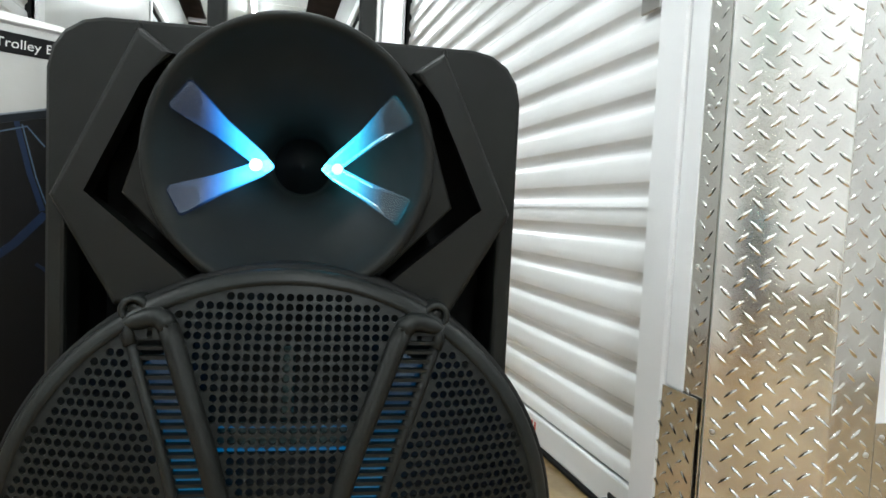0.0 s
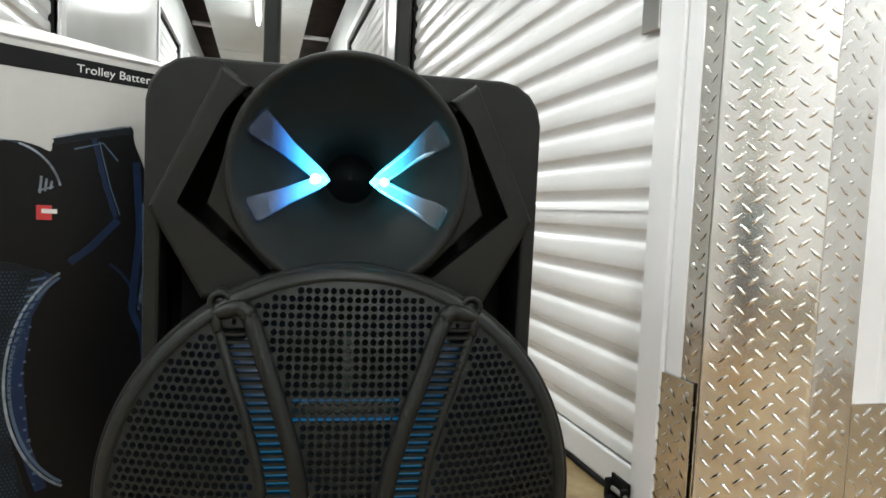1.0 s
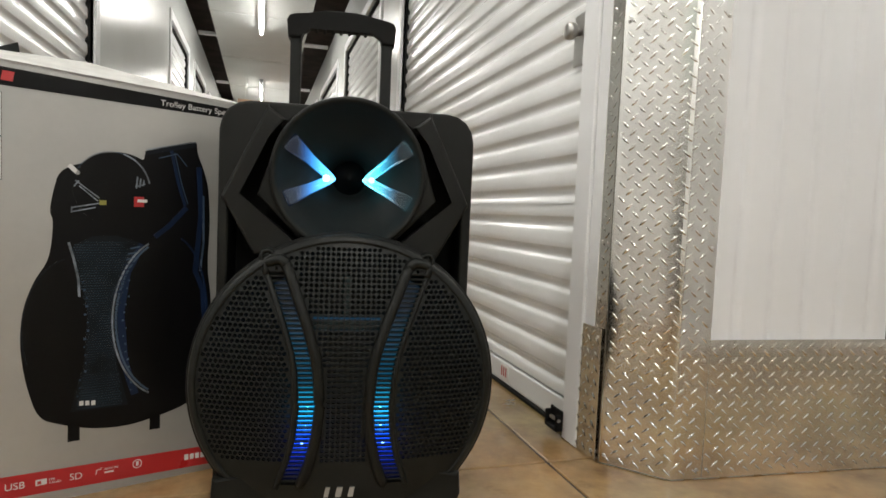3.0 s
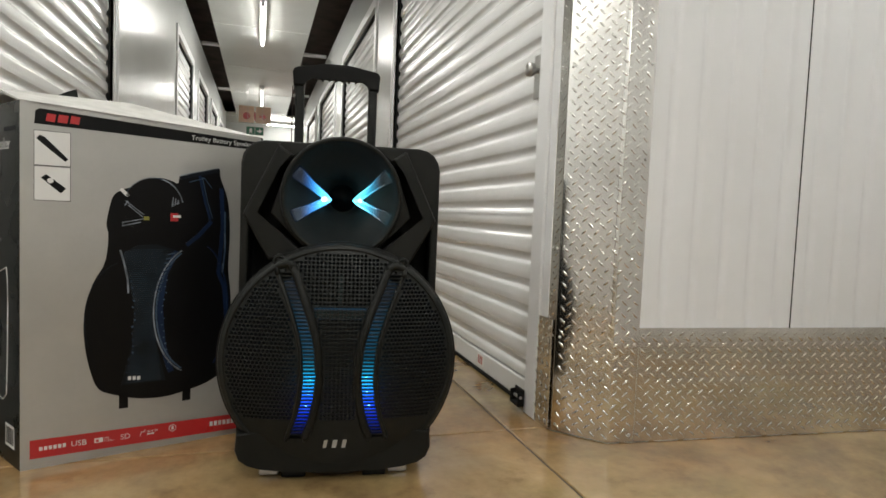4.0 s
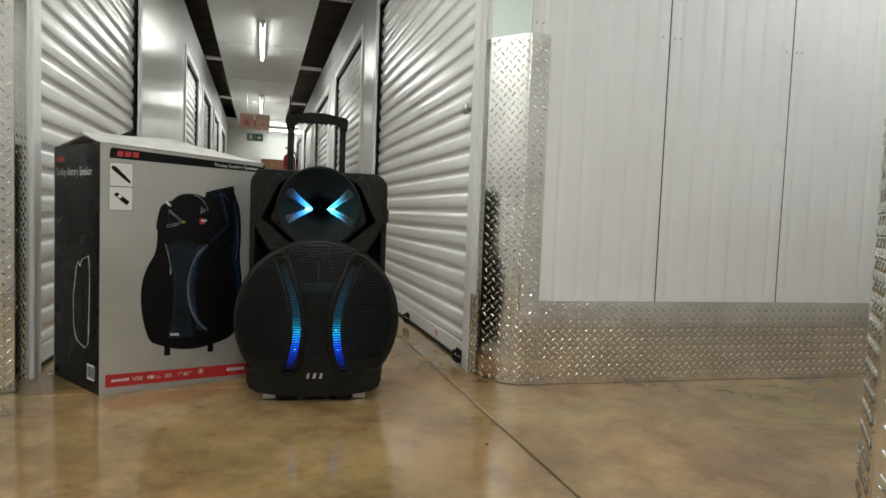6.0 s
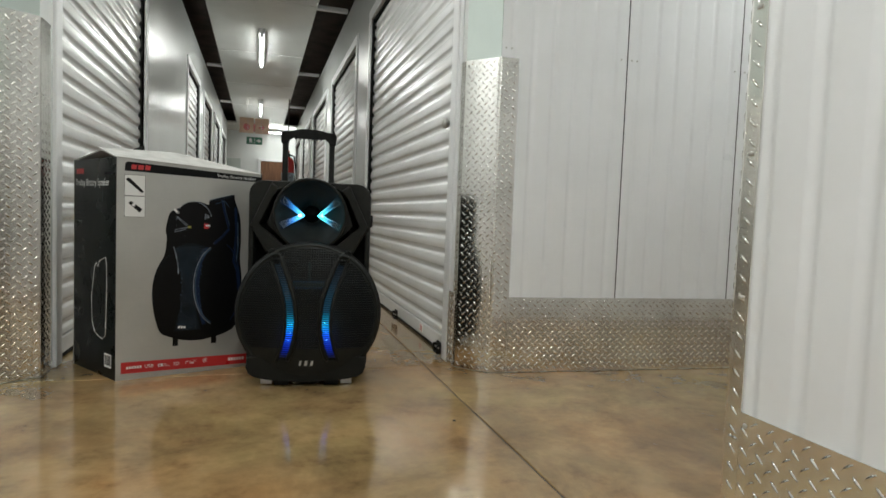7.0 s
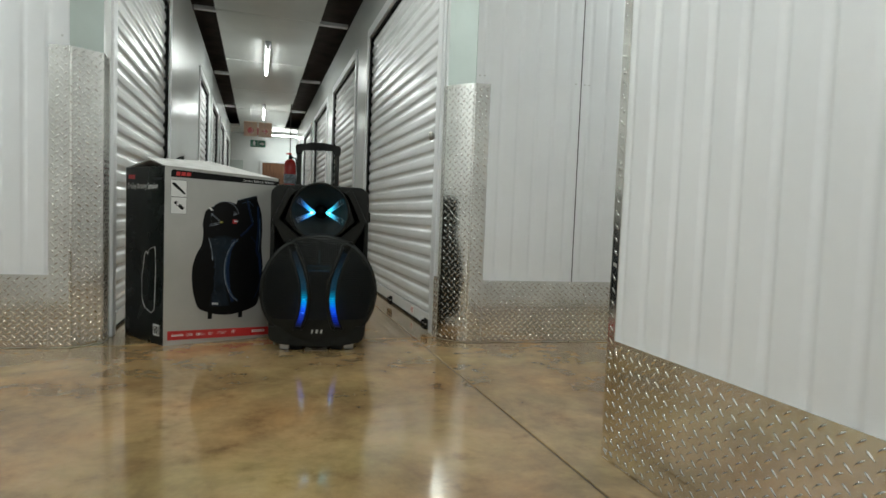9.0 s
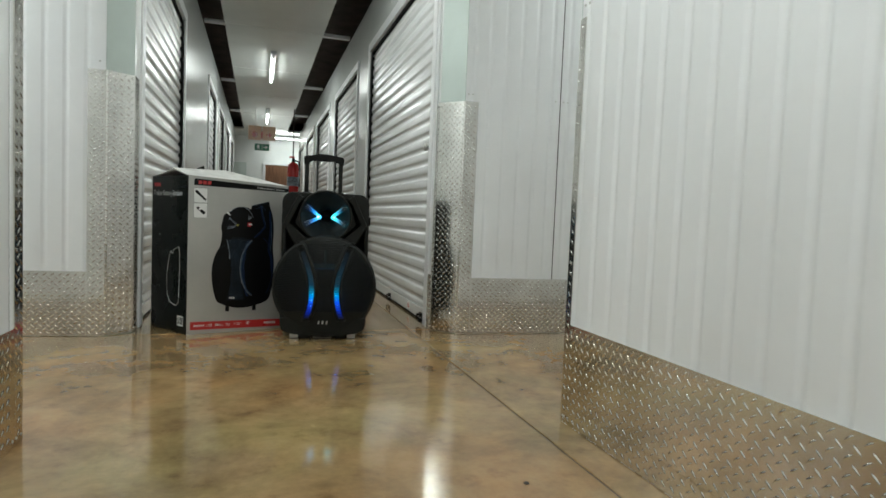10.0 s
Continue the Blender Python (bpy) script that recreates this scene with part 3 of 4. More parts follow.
def perforated(pitch=0.0088, hole=0.0037, thick=0.003):
    vs, fs = [], []

    def v(x, z, back=0.0):
        vs.append((x, dome(x, z) + back, z))
        return len(vs) - 1

    def cell(x, z, open_):
        h = pitch / 2
        ring = [(x + a * h, z + b * h) for a, b in ((-1, -1), (0, -1), (1, -1), (1, 0), (1, 1), (0, 1), (-1, 1), (-1, 0))]
        if not open_:
            fs.append([v(*ring[i]) for i in (0, 2, 4, 6)])
            return
        o = [v(*p) for p in ring]
        t = [math.pi * (1.25 + i / 4) for i in range(8)]
        i0 = [v(x + hole * math.cos(a), z + hole * math.sin(a)) for a in t]
        i1 = [v(x + hole * math.cos(a), z + hole * math.sin(a), thick) for a in t]
        for i in range(8):
            j = (i + 1) % 8
            fs.append([o[i], o[j], i0[j], i0[i]])
            fs.append([i0[i], i0[j], i1[j], i1[i]])
    n = int(GR / pitch) + 2
    for i in range(-n, n + 1):
        for j in range(-n, n + 1):
            for side in (0, 1):
                x, z = GC[0] + (i + (0.5 if side and j % 2 else 0)) * pitch, GC[1] + j * pitch
                r, ax = math.hypot(x - GC[0], z - GC[1]), abs(x - GC[0])
                if r > GR - 0.004 or z < 0.02:
                    continue
                rail = rail_x(z)
                vent = 0.11 < z < 0.478
                if side != (ax > rail + SLOT / 2):
                    continue
                if vent and rail + 0.003 < ax < rail + SLOT - 0.001:
                    continue
                gap = (ax < rail - 0.011) if not side else (ax > rail + SLOT + 0.009)
                cell(x, z, gap and r < GR - 0.0155 and z > 0.15 and (vent or z >= 0.478))
    me = bpy.data.meshes.new("grille")
    me.from_pydata(vs, [], fs)
    me.materials.append(M_GRILLE)
    return me


def badge(name, x, y, z, w, h, mat, parent):
    """Three plain slanted blocks that stand for a maker's mark."""
    for k, (a, b) in enumerate(((0.0, 0.20), (0.36, 0.60), (0.76, 0.98))):
        pts = [(x + a * w, z), (x + b * w - 0.06 * w, z), (x + b * w, z + h), (x + a * w + 0.06 * w, z + h)]
        part(name, prism(pts, y, y + 0.003), mat, parent)


def led_material(name, stops, strength):
    m = bpy.data.materials.new(name)
    m.use_nodes = True
    n, l = m.node_tree.nodes, m.node_tree.links
    b = n["Principled BSDF"]
    b.inputs["Base Color"].default_value, b.inputs["Roughness"].default_value = (0.05, 0.06, 0.07, 1), 0.2
    tc, sep, ramp = n.new("ShaderNodeTexCoord"), n.new("ShaderNodeSeparateXYZ"), n.new("ShaderNodeValToRGB")
    l.new(tc.outputs["Object"], sep.inputs[0])
    l.new(sep.outputs["Z"], ramp.inputs["Fac"])
    els = ramp.color_ramp.elements
    while len(els) < len(stops):
        els.new(0.5)
    for e, (p, c) in zip(els, stops):
        e.position, e.color = p, (*c, 1)
    l.new(ramp.outputs["Color"], b.inputs["Emission Color"])
    b.inputs["Emission Strength"].default_value = strength
    return m


M_EYE_L = guide("blue_light_guide", (0.08, 0.55, 1.0), (0.0, 0.22, 0.9), 1.3, 0.024, 0.09, "X")
M_EYE_R = guide("cyan_light_guide", (0.08, 0.72, 0.95), (0.0, 0.30, 0.6), 1.2, 0.024, 0.09, "X")
M_LED = led_material("led_strip_glow", [(0.12, (0.0, 0.001, 0.03)), (0.16, (0.0, 0.02, 0.45)), (0.20, (0.0, 0.09, 1.0)), (0.235, (0.0, 0.36, 0.85)), (0.26, (0.0, 0.16, 0.28)), (0.29, (0.0, 0.03, 0.06)), (0.42, (0.0, 0.003, 0.008))], 1.9)
M_BAR_EDGE = glow("dim_blue_light_edge", (0.0, 0.22, 0.55), 0.16, (0.02, 0.03, 0.04))
M_DOT_BLUE = glow("blue_led", (0.1, 0.35, 1.0), 8.0)
M_DOT_CYAN = glow("cyan_led", (0.1, 0.9, 0.85), 5.0)
M_DOT_WHITE = glow("white_blue_led", (0.35, 0.7, 1.0), 5.0)
M_SMOKE = material("smoked_clear_plastic", (0.03, 0.06, 0.065), 0.15, vary=0.1, bump=0)


def rounded(x0, x1, z0, z1, r, seg=6):
    pts = []
    for cx, cz, a0 in ((x1 - r, z0 + r, -90), (x1 - r, z1 - r, 0), (x0 + r, z1 - r, 90), (x0 + r, z0 + r, 180)):
        pts += [(cx + r * math.cos(radians(a0 + 90 * k / seg)), cz + r * math.sin(radians(a0 + 90 * k / seg))) for k in range(seg + 1)]
    return pts


def trolley_speaker(x, y):
    e = tagged(new("trolley_speaker"), "black plastic trolley loudspeaker with glowing lights and raised handle", "loudspeaker")
    e.matrix_basis = pose(x, y, 0, 0, 0, -8)
    HX, HZ = -0.0005, 0.645
    outer, inner = rounded(-0.223, 0.223, 0.032, 0.765, 0.05), rounded(-0.211, 0.211, 0.044, 0.753, 0.04)
    bm = bmesh.new()
    loops = [[bm.verts.new((a, yy, b)) for a, b in pts] for pts, yy in ((inner, 0.12), (inner, 0.026), (outer, 0.026), (outer, 0.275), ([(a * 0.97, 0.398 + (b - 0.398) * 0.98) for a, b in outer], 0.285))]
    for a, b in zip(loops, loops[1:]):
        for k in range(len(a)):
            bm.faces.new((a[k], a[(k + 1) % len(a)], b[(k + 1) % len(a)], b[k]))
    bm.faces.new(loops[-1])
    part("cabinet", bm, M_BLACK, e)
    part("baffle", prism(rounded(-0.2105, 0.2105, 0.0445, 0.7525, 0.04), 0.112, 0.118), M_PIT, e, "matt black recessed baffle")
    for s in (-1, 1):
        corner = [(0.068, 0.765), (0.173, 0.765), (0.192, 0.761), (0.208, 0.7505), (0.2185, 0.735), (0.223, 0.715), (0.223, 0.172), (0.205, 0.172), (0.205, 0.575), (0.212, 0.59), (0.142, 0.752), (0.1185, 0.7225), (0.100, 0.7415), (0.078, 0.7590)]
        part("front_corner", prism([(s * a, b) for a, b in corner], 0.0, 0.03, 0.004), M_BLACK, e)
        arm = [(0.142, 0.758), (0.2165, 0.60), (0.160, 0.500), (0.064, 0.500), (0.110, 0.540), (0.193, 0.603), (0.143, 0.710), (0.110, 0.735)]
        part("arm_ridge", prism([(s * a, b) for a, b in arm], -0.010, 0.03, 0.006, 3), M_BLACK, e)
        inner = [(0.126, 0.702), (0.157, 0.605), (0.085, 0.531)] + [(0.1325 * math.cos(radians(a)), 0.645 + 0.1325 * math.sin(radians(a))) for a in (-54, -42, -30, -18, -6, 6, 18)]
        part("inner_ledge", prism([(s * a, b) for a, b in inner], 0.0, 0.03, 0.002), M_BLACK, e)
        part("top_rib", prism([(s * 0.139, 0.752), (s * 0.145, 0.752), (s * 0.143, 0.760), (s * 0.141, 0.760)], -0.008, 0.02, 0.001), M_BLACK, e)
    horn = [(0.128, 0.111), (0.1355, 0.0), (0.1355, -0.018), (0.1335, -0.023), (0.1295, -0.025), (0.1255, -0.022), (0.121, -0.015), (0.112, -0.002), (0.095, 0.014), (0.075, 0.030), (0.056, 0.046), (0.042, 0.064), (0.034, 0.085), (0.030, 0.108)]
    part("horn", revolve(horn, (HX, 0, HZ), "y", 72), M_HORN, e, "dark satin round horn flare", True)
    part("horn_throat", revolve([(0.033, 0.100), (0.02, 0.104), (0.008, 0.106), (0.001, 0.107)], (HX, 0, HZ), "y", 32), M_PIT, e, "", True)
    for s, mat, dot in ((-1, M_EYE_L, M_DOT_WHITE), (1, M_EYE_R, M_DOT_CYAN)):
        for tx, tz, wt in ((0.105, 0.055, 0.034), (0.109, -0.047, 0.031)):
            # flat six-sided light arm, from the lamp outwards
            bm = bmesh.new()
            a, b = Vector((0.031, 0.046, -0.005)), Vector((tx, -0.010, tz))
            d = (b - a).normalized()
            side = d.cross(Vector((0, 1, 0))).normalized()
            up = side.cross(d)
            rings = []
            for f, w, h in ((-0.04, 0.010, 0.006), (0.1, 0.016, 0.009), (0.55, 0.020, 0.013), (0.85, wt * 0.9, 0.017), (0.97, wt, 0.017), (1.0, wt * 0.86, 0.011)):
                c = a + (b - a) * f
                rings.append([bm.verts.new(Vector((s * (q := c + side * (w / 2 * u) + up * (h / 2 * k)).x, q.y, q.z))) for u, k in ((-1, 0.3), (-0.6, 1), (0.6, 1), (1, 0.3), (0.9, -1), (-0.9, -1))])
            for r0, r1 in zip(rings, rings[1:]):
                for k in range(6):
                    bm.faces.new((r0[k], r0[(k + 1) % 6], r1[(k + 1) % 6], r1[k]))
            bm.faces.new(rings[0])
            bm.faces.new(rings[-1])
            o = part("eye_light", bm, M_EYE_L if s < 0 else M_EYE_R, e, "clear plastic light arm glowing " + ("blue" if s < 0 else "cyan"))
            o.location = (HX, 0, HZ)
            for vtx in o.data.vertices:
                vtx.co.x *= s
            o.scale = (s, 1, 1)
        part("eye_led", revolve([(0.0006, -0.006), (0.005, -0.004), (0.006, 0.0), (0.005, 0.004)], (HX + s * 0.041, 0.034, HZ - 0.005), "y", 12), dot, e, "bright light source")
    # grille with rim, fixing ears, vents and lights
    g = new("grille", perforated())
    g.parent = e
    tagged(g, "domed black perforated steel grille")
    part("grille_rim", revolve([(GR + 0.004, 0.03), (GR + 0.004, -0.028), (GR + 0.002, -0.033), (GR - 0.002, -0.0355), (GR - 0.006, -0.0375), (GR - 0.010, -0.0385), (GR - 0.011, -0.035)], (GC[0], 0, GC[1]), "y", 120), M_GRILLE, e, "", True)
    part("grille_groove", revolve([(GR + 0.0075, 0.025), (GR + 0.0075, -0.026), (GR + 0.0035, -0.029)], (GC[0], 0, GC[1]), "y", 120), M_RUBBER, e, "black gasket", True)
    for s in (-1, 1):
        ear = revolve([(0.0135, 0.02), (0.0135, -0.032), (0.0115, -0.035), (0.0078, -0.035), (0.0072, -0.030), (0.002, -0.030)], (GC[0] + s * 0.1375, 0, 0.500), "y", 28)
        ear_ob = part("grille_ear", ear, M_GRILLE, e, "", True)
        part("screw", revolve([(0.0065, -0.028), (0.0062, -0.032), (0.004, -0.0335), (0.0005, -0.0335)], (GC[0] + s * 0.1375, 0, 0.500), "y", 14), M_BLACK, ear_ob, "", True)
        zz = [0.10 + 0.0125 * k for k in range(32)]
        part("inner_rail", tube([(GC[0] + s * rail_x(z), dome(s * rail_x(z), z) - 0.002, z) for z in zz], [0.003] + [0.0095] * 31, 10), M_BLACK, e, "smooth black raised rail", True)
        part("outer_rail", tube([(GC[0] + s * (rail_x(z) + SLOT), dome(s * (rail_x(z) + SLOT), z) + 0.001, z) for z in zz[:31]], 0.0055, 8), M_GRILLE, e, "", True)
        hood = []
        for f, z in ((0.0, 0.4850), (0.04, 0.4915), (0.16, 0.4955), (0.4, 0.4945), (0.7, 0.4905), (0.9, 0.4870), (1.0, 0.4800), (1.02, 0.470)):
            hx = s * (rail_x(z) + SLOT * f)
            hood.append((GC[0] + hx, dome(hx, z) - 0.002, z))
        part("vent_hood", tube(hood, [0.0095, 0.0098, 0.0098, 0.0092, 0.0085, 0.0075, 0.006, 0.0055], 10), M_GRILLE, e, "", True)
        z = 0.115
        while z < 0.490:
            a, b = rail_x(z) + 0.002, rail_x(z) + SLOT - 0.001
            x0, x1 = sorted((GC[0] + s * a, GC[0] + s * b))
            yy = dome(x0, z)
            part("vent_slat", cuboid(x0, x1, yy - 0.001, yy + 0.007, z - 0.0016, z + 0.0016), M_GRILLE, e)
            z += 0.0082
        vs, fs = [], []
        for k in range(40):
            z = 0.112 + k * 0.0094
            for q in (-0.002, SLOT + 0.002):
                xx = GC[0] + s * (rail_x(z) + q)
                vs += [(xx, dome(xx, z) + 0.011, z), (xx, dome(xx, z) + 0.015, z)]
            if k:
                p0, p1 = 4 * k - 4, 4 * k
                fs += [(p0, p0 + 2, p1 + 2, p1), (p0 + 1, p1 + 1, p1 + 3, p0 + 3), (p0, p1, p1 + 1, p0 + 1), (p0 + 2, p0 + 3, p1 + 3, p1 + 2)]
        me = bpy.data.meshes.new("led_strip")
        me.from_pydata(vs, [], fs)
        me.materials.append(M_LED)
        st = new("led_strip", me)
        st.parent = e
        tagged(st, "curved light strip glowing blue and cyan")
        for z, mat in ((0.18, M_DOT_BLUE), (0.212, M_DOT_BLUE), (0.245, M_DOT_CYAN)):
            xx = GC[0] + s * (rail_x(z) + SLOT / 2)
            part("led", revolve([(0.0005, -0.002), (0.0028, -0.001), (0.003, 0.002)], (xx, dome(xx, z) + 0.008, z), "y", 10), mat, st)
    part("woofer_cone", revolve([(0.205, 0.07), (0.195, 0.05), (0.18, 0.058), (0.08, 0.105), (0.05, 0.085), (0.001, 0.07)], (GC[0], 0, GC[1]), "y", 60), M_PIT, e, "matt black cone behind the grille", True)
    part("light_bar", cuboid(-0.075, 0.082, -0.040, -0.026, 0.372, 0.398, 0.003), M_SMOKE, e, "smoked clear plastic bar behind the grille")
    # LED light caught in the bar's edges, put in as a faint glow of their own
    for z in (0.374, 0.396):
        part("light_bar_edge", cuboid(-0.072, 0.079, -0.0425, -0.0405, z - 0.0012, z + 0.0012), M_BAR_EDGE, e, "thin dim blue lit edge")
    part("light_bar_post", cuboid(-0.004, 0.010, -0.040, -0.028, 0.40, 0.47, 0.003), M_SMOKE, e)
    # plain lower panel with the maker's badge
    part("lower_panel", prism([(-0.216, 0.115), (-0.219, 0.075), (-0.210, 0.052), (-0.190, 0.038), (-0.160, 0.032), (-0.120, 0.027), (-0.095, 0.024), (0.095, 0.024), (0.120, 0.027), (0.160, 0.032), (0.190, 0.038), (0.210, 0.052), (0.219, 0.075), (0.216, 0.115), (0.16, 0.118), (0.09, 0.128), (0.0, 0.132), (-0.09, 0.128), (-0.16, 0.118)], -0.040, 0.03, 0.006, 2), M_BLACK, e)
    badge("badge", -0.026, -0.0605, 0.087, 0.054, 0.017, M_LOGO, e)
    part("lower_front", prism([(-0.223, 0.17), (-0.223, 0.085), (-0.218, 0.062), (-0.208, 0.047), (-0.192, 0.036), (-0.173, 0.032), (0.173, 0.032), (0.192, 0.036), (0.208, 0.047), (0.218, 0.062), (0.223, 0.085), (0.223, 0.17), (0.15, 0.06), (-0.15, 0.06)], 0.0, 0.05, 0.005, 3), M_BLACK, e)
    for s in (-1, 1):
        part("foot", prism([(s * 0.066, 0.0), (s * 0.118, 0.0), (s * 0.124, 0.036), (s * 0.060, 0.036)], -0.012, 0.05, 0.004), M_RUBBER, e)
        # bright blocks, here and between the feet, added to fill pale gaps under the cabinet
        part("gap_block", cuboid(s * 0.148 - 0.022, s * 0.148 + 0.022, 0.0, 0.03, 0.001, 0.034, 0.003), M_STEEL, e, "bright steel block under the cabinet")
        w = part("wheel", revolve([(0.01, -0.016), (0.034, -0.015), (0.038, -0.011), (0.038, 0.011), (0.034, 0.015), (0.01, 0.016)], (s * 0.2, 0.26, 0.038), "x", 28), M_RUBBER, e, "", True)
        part("hub", revolve([(0.018, -0.018), (0.016, 0.0), (0.018, 0.018)], (s * 0.2, 0.26, 0.038), "x", 16), M_STEEL, w)
        part("side_grip", cuboid(s * 0.229 - 0.008, s * 0.229 + 0.008, 0.12, 0.22, 0.60, 0.65, 0.006, 2), M_RUBBER, e)
    part("gap_plate", cuboid(-0.052, 0.048, 0.004, 0.03, 0.001, 0.030, 0.003), M_STEEL, e, "bright steel plate between the feet")
    # telescopic handle
    HOFF, RISE = -0.024, 0.028
    for s in (-1, 1):
        part("handle_post", cuboid(HOFF + s * 0.091 - 0.011, HOFF + s * 0.091 + 0.011, 0.172, 0.190, 0.70, 0.925 + RISE, 0.004, 2), M_BLACK, e)
        part("handle_socket", cuboid(HOFF + s * 0.091 - 0.02, HOFF + s * 0.091 + 0.02, 0.162, 0.200, 0.760, 0.775, 0.004, 2), M_RUBBER, e)
    half = [(0.081, 0.896), (0.077, 0.910), (0.064, 0.919)]
    outer_half = [(0.106, 0.896), (0.109, 0.930), (0.104, 0.939), (0.094, 0.943), (0.034, 0.948), (0.031, 0.954)]
    grip = [(-a, b) for a, b in outer_half] + [(a, b) for a, b in outer_half[::-1]] + [(a, b) for a, b in half] + [(-a, b) for a, b in half[::-1]]
    h = part("handle_grip", prism([(HOFF + a, b + RISE) for a, b in grip], 0.164, 0.198, 0.004), M_RUBBER, e, "black moulded handle grip")
    for k in range(7):
        part("finger_ridge", cuboid(HOFF - 0.052 + 0.0165 * k - 0.003, HOFF - 0.052 + 0.0165 * k + 0.003, 0.168, 0.194, 0.914 + RISE, 0.920 + RISE, 0.001), M_RUBBER, h)
    return e


trolley_speaker(0.026, 0.595)

# ---- cardboard carton of the speaker ----
BOX_A, BOX_U, BOX_W = Vector((-0.656, 0.752)), Vector((0.948, 0.319)), 0.535
BOX_B = Vector((-0.872, 1.055))


def carton():
    e = tagged(new("speaker_carton"), "silver and black printed cardboard carton with loosely closed top", "cardboard box")
    q = BOX_A + BOX_U * BOX_W
    m, _ = line_frame(BOX_A, q)
    e.matrix_basis = m
    inv = m.inverted()
    b = inv @ Vector((*BOX_B, 0))
    dx, dy, W = b.x, b.y, BOX_W
    zl, zr = 0.828, 0.802

    def skin(p, r, zp, zr_, bulge):
        """A card face with thickness that bows outwards a little."""
        bm = bmesh.new()
        nx, nz = 12, 12
        d = Vector(r) - Vector(p)
        out = Vector((d.y, -d.x, 0)).normalized()
        grid = []
        for side in (0.0, -0.005):
            rows = []
            for j in range(nz + 1):
                row = []
                for i in range(nx + 1):
                    u, v = i / nx, j / nz
                    k = bulge * math.sin(math.pi * u) * math.sin(math.pi * v)
                    z = (zp + (zr_ - zp) * u) * v
                    row.append(bm.verts.new(Vector((*(Vector(p) + d * u), z)) + out * (k + side)))
                rows.append(row)
            grid.append(rows)
        for rows in grid:
            for j in range(nz):
                for i in range(nx):
                    bm.faces.new((rows[j][i], rows[j][i + 1], rows[j + 1][i + 1], rows[j + 1][i]))
        a, c = grid
        for j in range(nz):
            for i in (0, nx):
                bm.faces.new((a[j][i], a[j + 1][i], c[j + 1][i], c[j][i]))
        for i in range(nx):
            for j in (0, nz):
                bm.faces.new((a[j][i], a[j][i + 1], c[j][i + 1], c[j][i]))
        return bm
    part("front_panel", skin((0, 0), (W, 0), zl, zr, 0.0), M_CARD, e, "silver printed front")
    part("side_panel", skin((dx, dy), (0, 0), zl - 0.004, zl, 0.0), M_CARD_DARK, e, "black printed side")
    part("side_panel", skin((W, 0), (W + dx, dy), zr, zr, 0.002), M_CARD_DARK, e, "black printed side")
    part("back_panel", skin((W + dx, dy), (dx, dy), zr, zl, 0.0), M_CARD, e)
    bm = bmesh.new()
    add_footprint(bm, [(0.006, 0.006), (W - 0.006, 0.006), (W + dx - 0.006, dy - 0.006), (dx + 0.006, dy - 0.006)], 0.001, 0.006)
    part("bottom_panel", bm, M_CARD_IN, e)
    # long top flaps that lean up to a low ridge
    def flap(pts, mat, name="top_flap", label="raised silver card flap"):
        bm = bmesh.new()
        top = [bm.verts.new(p) for p in pts]
        low = [bm.verts.new((p[0], p[1], p[2] - 0.005)) for p in pts]
        bm.faces.new(top)
        bm.faces.new(low[::-1])
        for i in range(len(pts)):
            j = (i + 1) % len(pts)
            bm.faces.new((top[i], low[i], low[j], top[j]))
        return part(name, bm, mat, e, label)
    rl, rr = zl + 0.044, zr + 0.028
    mx, my = dx * 0.5, dy * 0.5
    flap([(0, 0, zl + 0.001), (W, 0, zr + 0.001), (W + mx, my, rr), (W * 0.55 + mx, my, rl + 0.004), (mx + 0.012, my, rl)], M_CARD_EDGE)
    flap([(dx, dy, zl - 0.003), (mx + 0.02, my + 0.006, rl - 0.008), (W * 0.6 + mx, my + 0.004, rl - 0.012), (W + mx, my + 0.006, rr - 0.006), (W + dx, dy, zr + 0.001)], M_CARD_EDGE)
    flap([(0.004, 0.006, zl - 0.006), (0.11, 0.04, zl - 0.03), (0.11 + dx * 0.8, dy - 0.05, zl - 0.03), (dx + 0.006, dy - 0.008, zl - 0.008)], M_CARD_IN, "inner_flap", "brown inner end flap")
    part("tape_tab", prism([(mx + 0.13, 0), (mx + 0.175, 0.001), (mx + 0.172, 0.022), (mx + 0.15, 0.012)], my - 0.001, my + 0.001), M_CARD_DARK, e, "curled bit of tape").location = (0, 0, rl)
    # prints on the front; each lies a hair proud

    def ink(name, pts, mat, label="", level=0):
        y = -0.0008 - 0.0004 * level
        return part(name, prism(pts, y, y + 0.0006), mat, e, label)

    def rect(x0, x1, z0, z1):
        return [(x0, z0), (x1, z0), (x1, z1), (x0, z1)]
    ink("title_band", [(0.026, 0.780), (0.522, 0.768), (0.530, 0.776), (0.530, 0.789), (0.036, 0.814), (0.028, 0.808)], M_INK_BLACK, "black printed band")
    for k, (a, b2) in enumerate(((0.0, 0.30), (0.33, 0.66), (0.69, 1.0))):
        x0, x1 = 0.047 + a * 0.066, 0.047 + b2 * 0.066
        ink("maker_mark", [(x0, 0.7875), (x1 - 0.003, 0.7865), (x1, 0.8035), (x0 + 0.003, 0.8045)], M_INK_RED, "red printed mark", 1)
    t = words("title_text", "Trolley Battery Speaker", 0.0163, M_INK_WHITE, e, pose(0.352, -0.0018, 0.779, 0, 1.4, 0))
    for z0 in (0.690, 0.612):
        ink("picture_frame", rect(0.0255, 0.0945, z0 - 0.0012, z0 + 0.0762), M_INK_GREY)
        ink("picture_square", rect(0.0265, 0.0935, z0, z0 + 0.075), M_INK_WHITE, "small white picture square", 1)
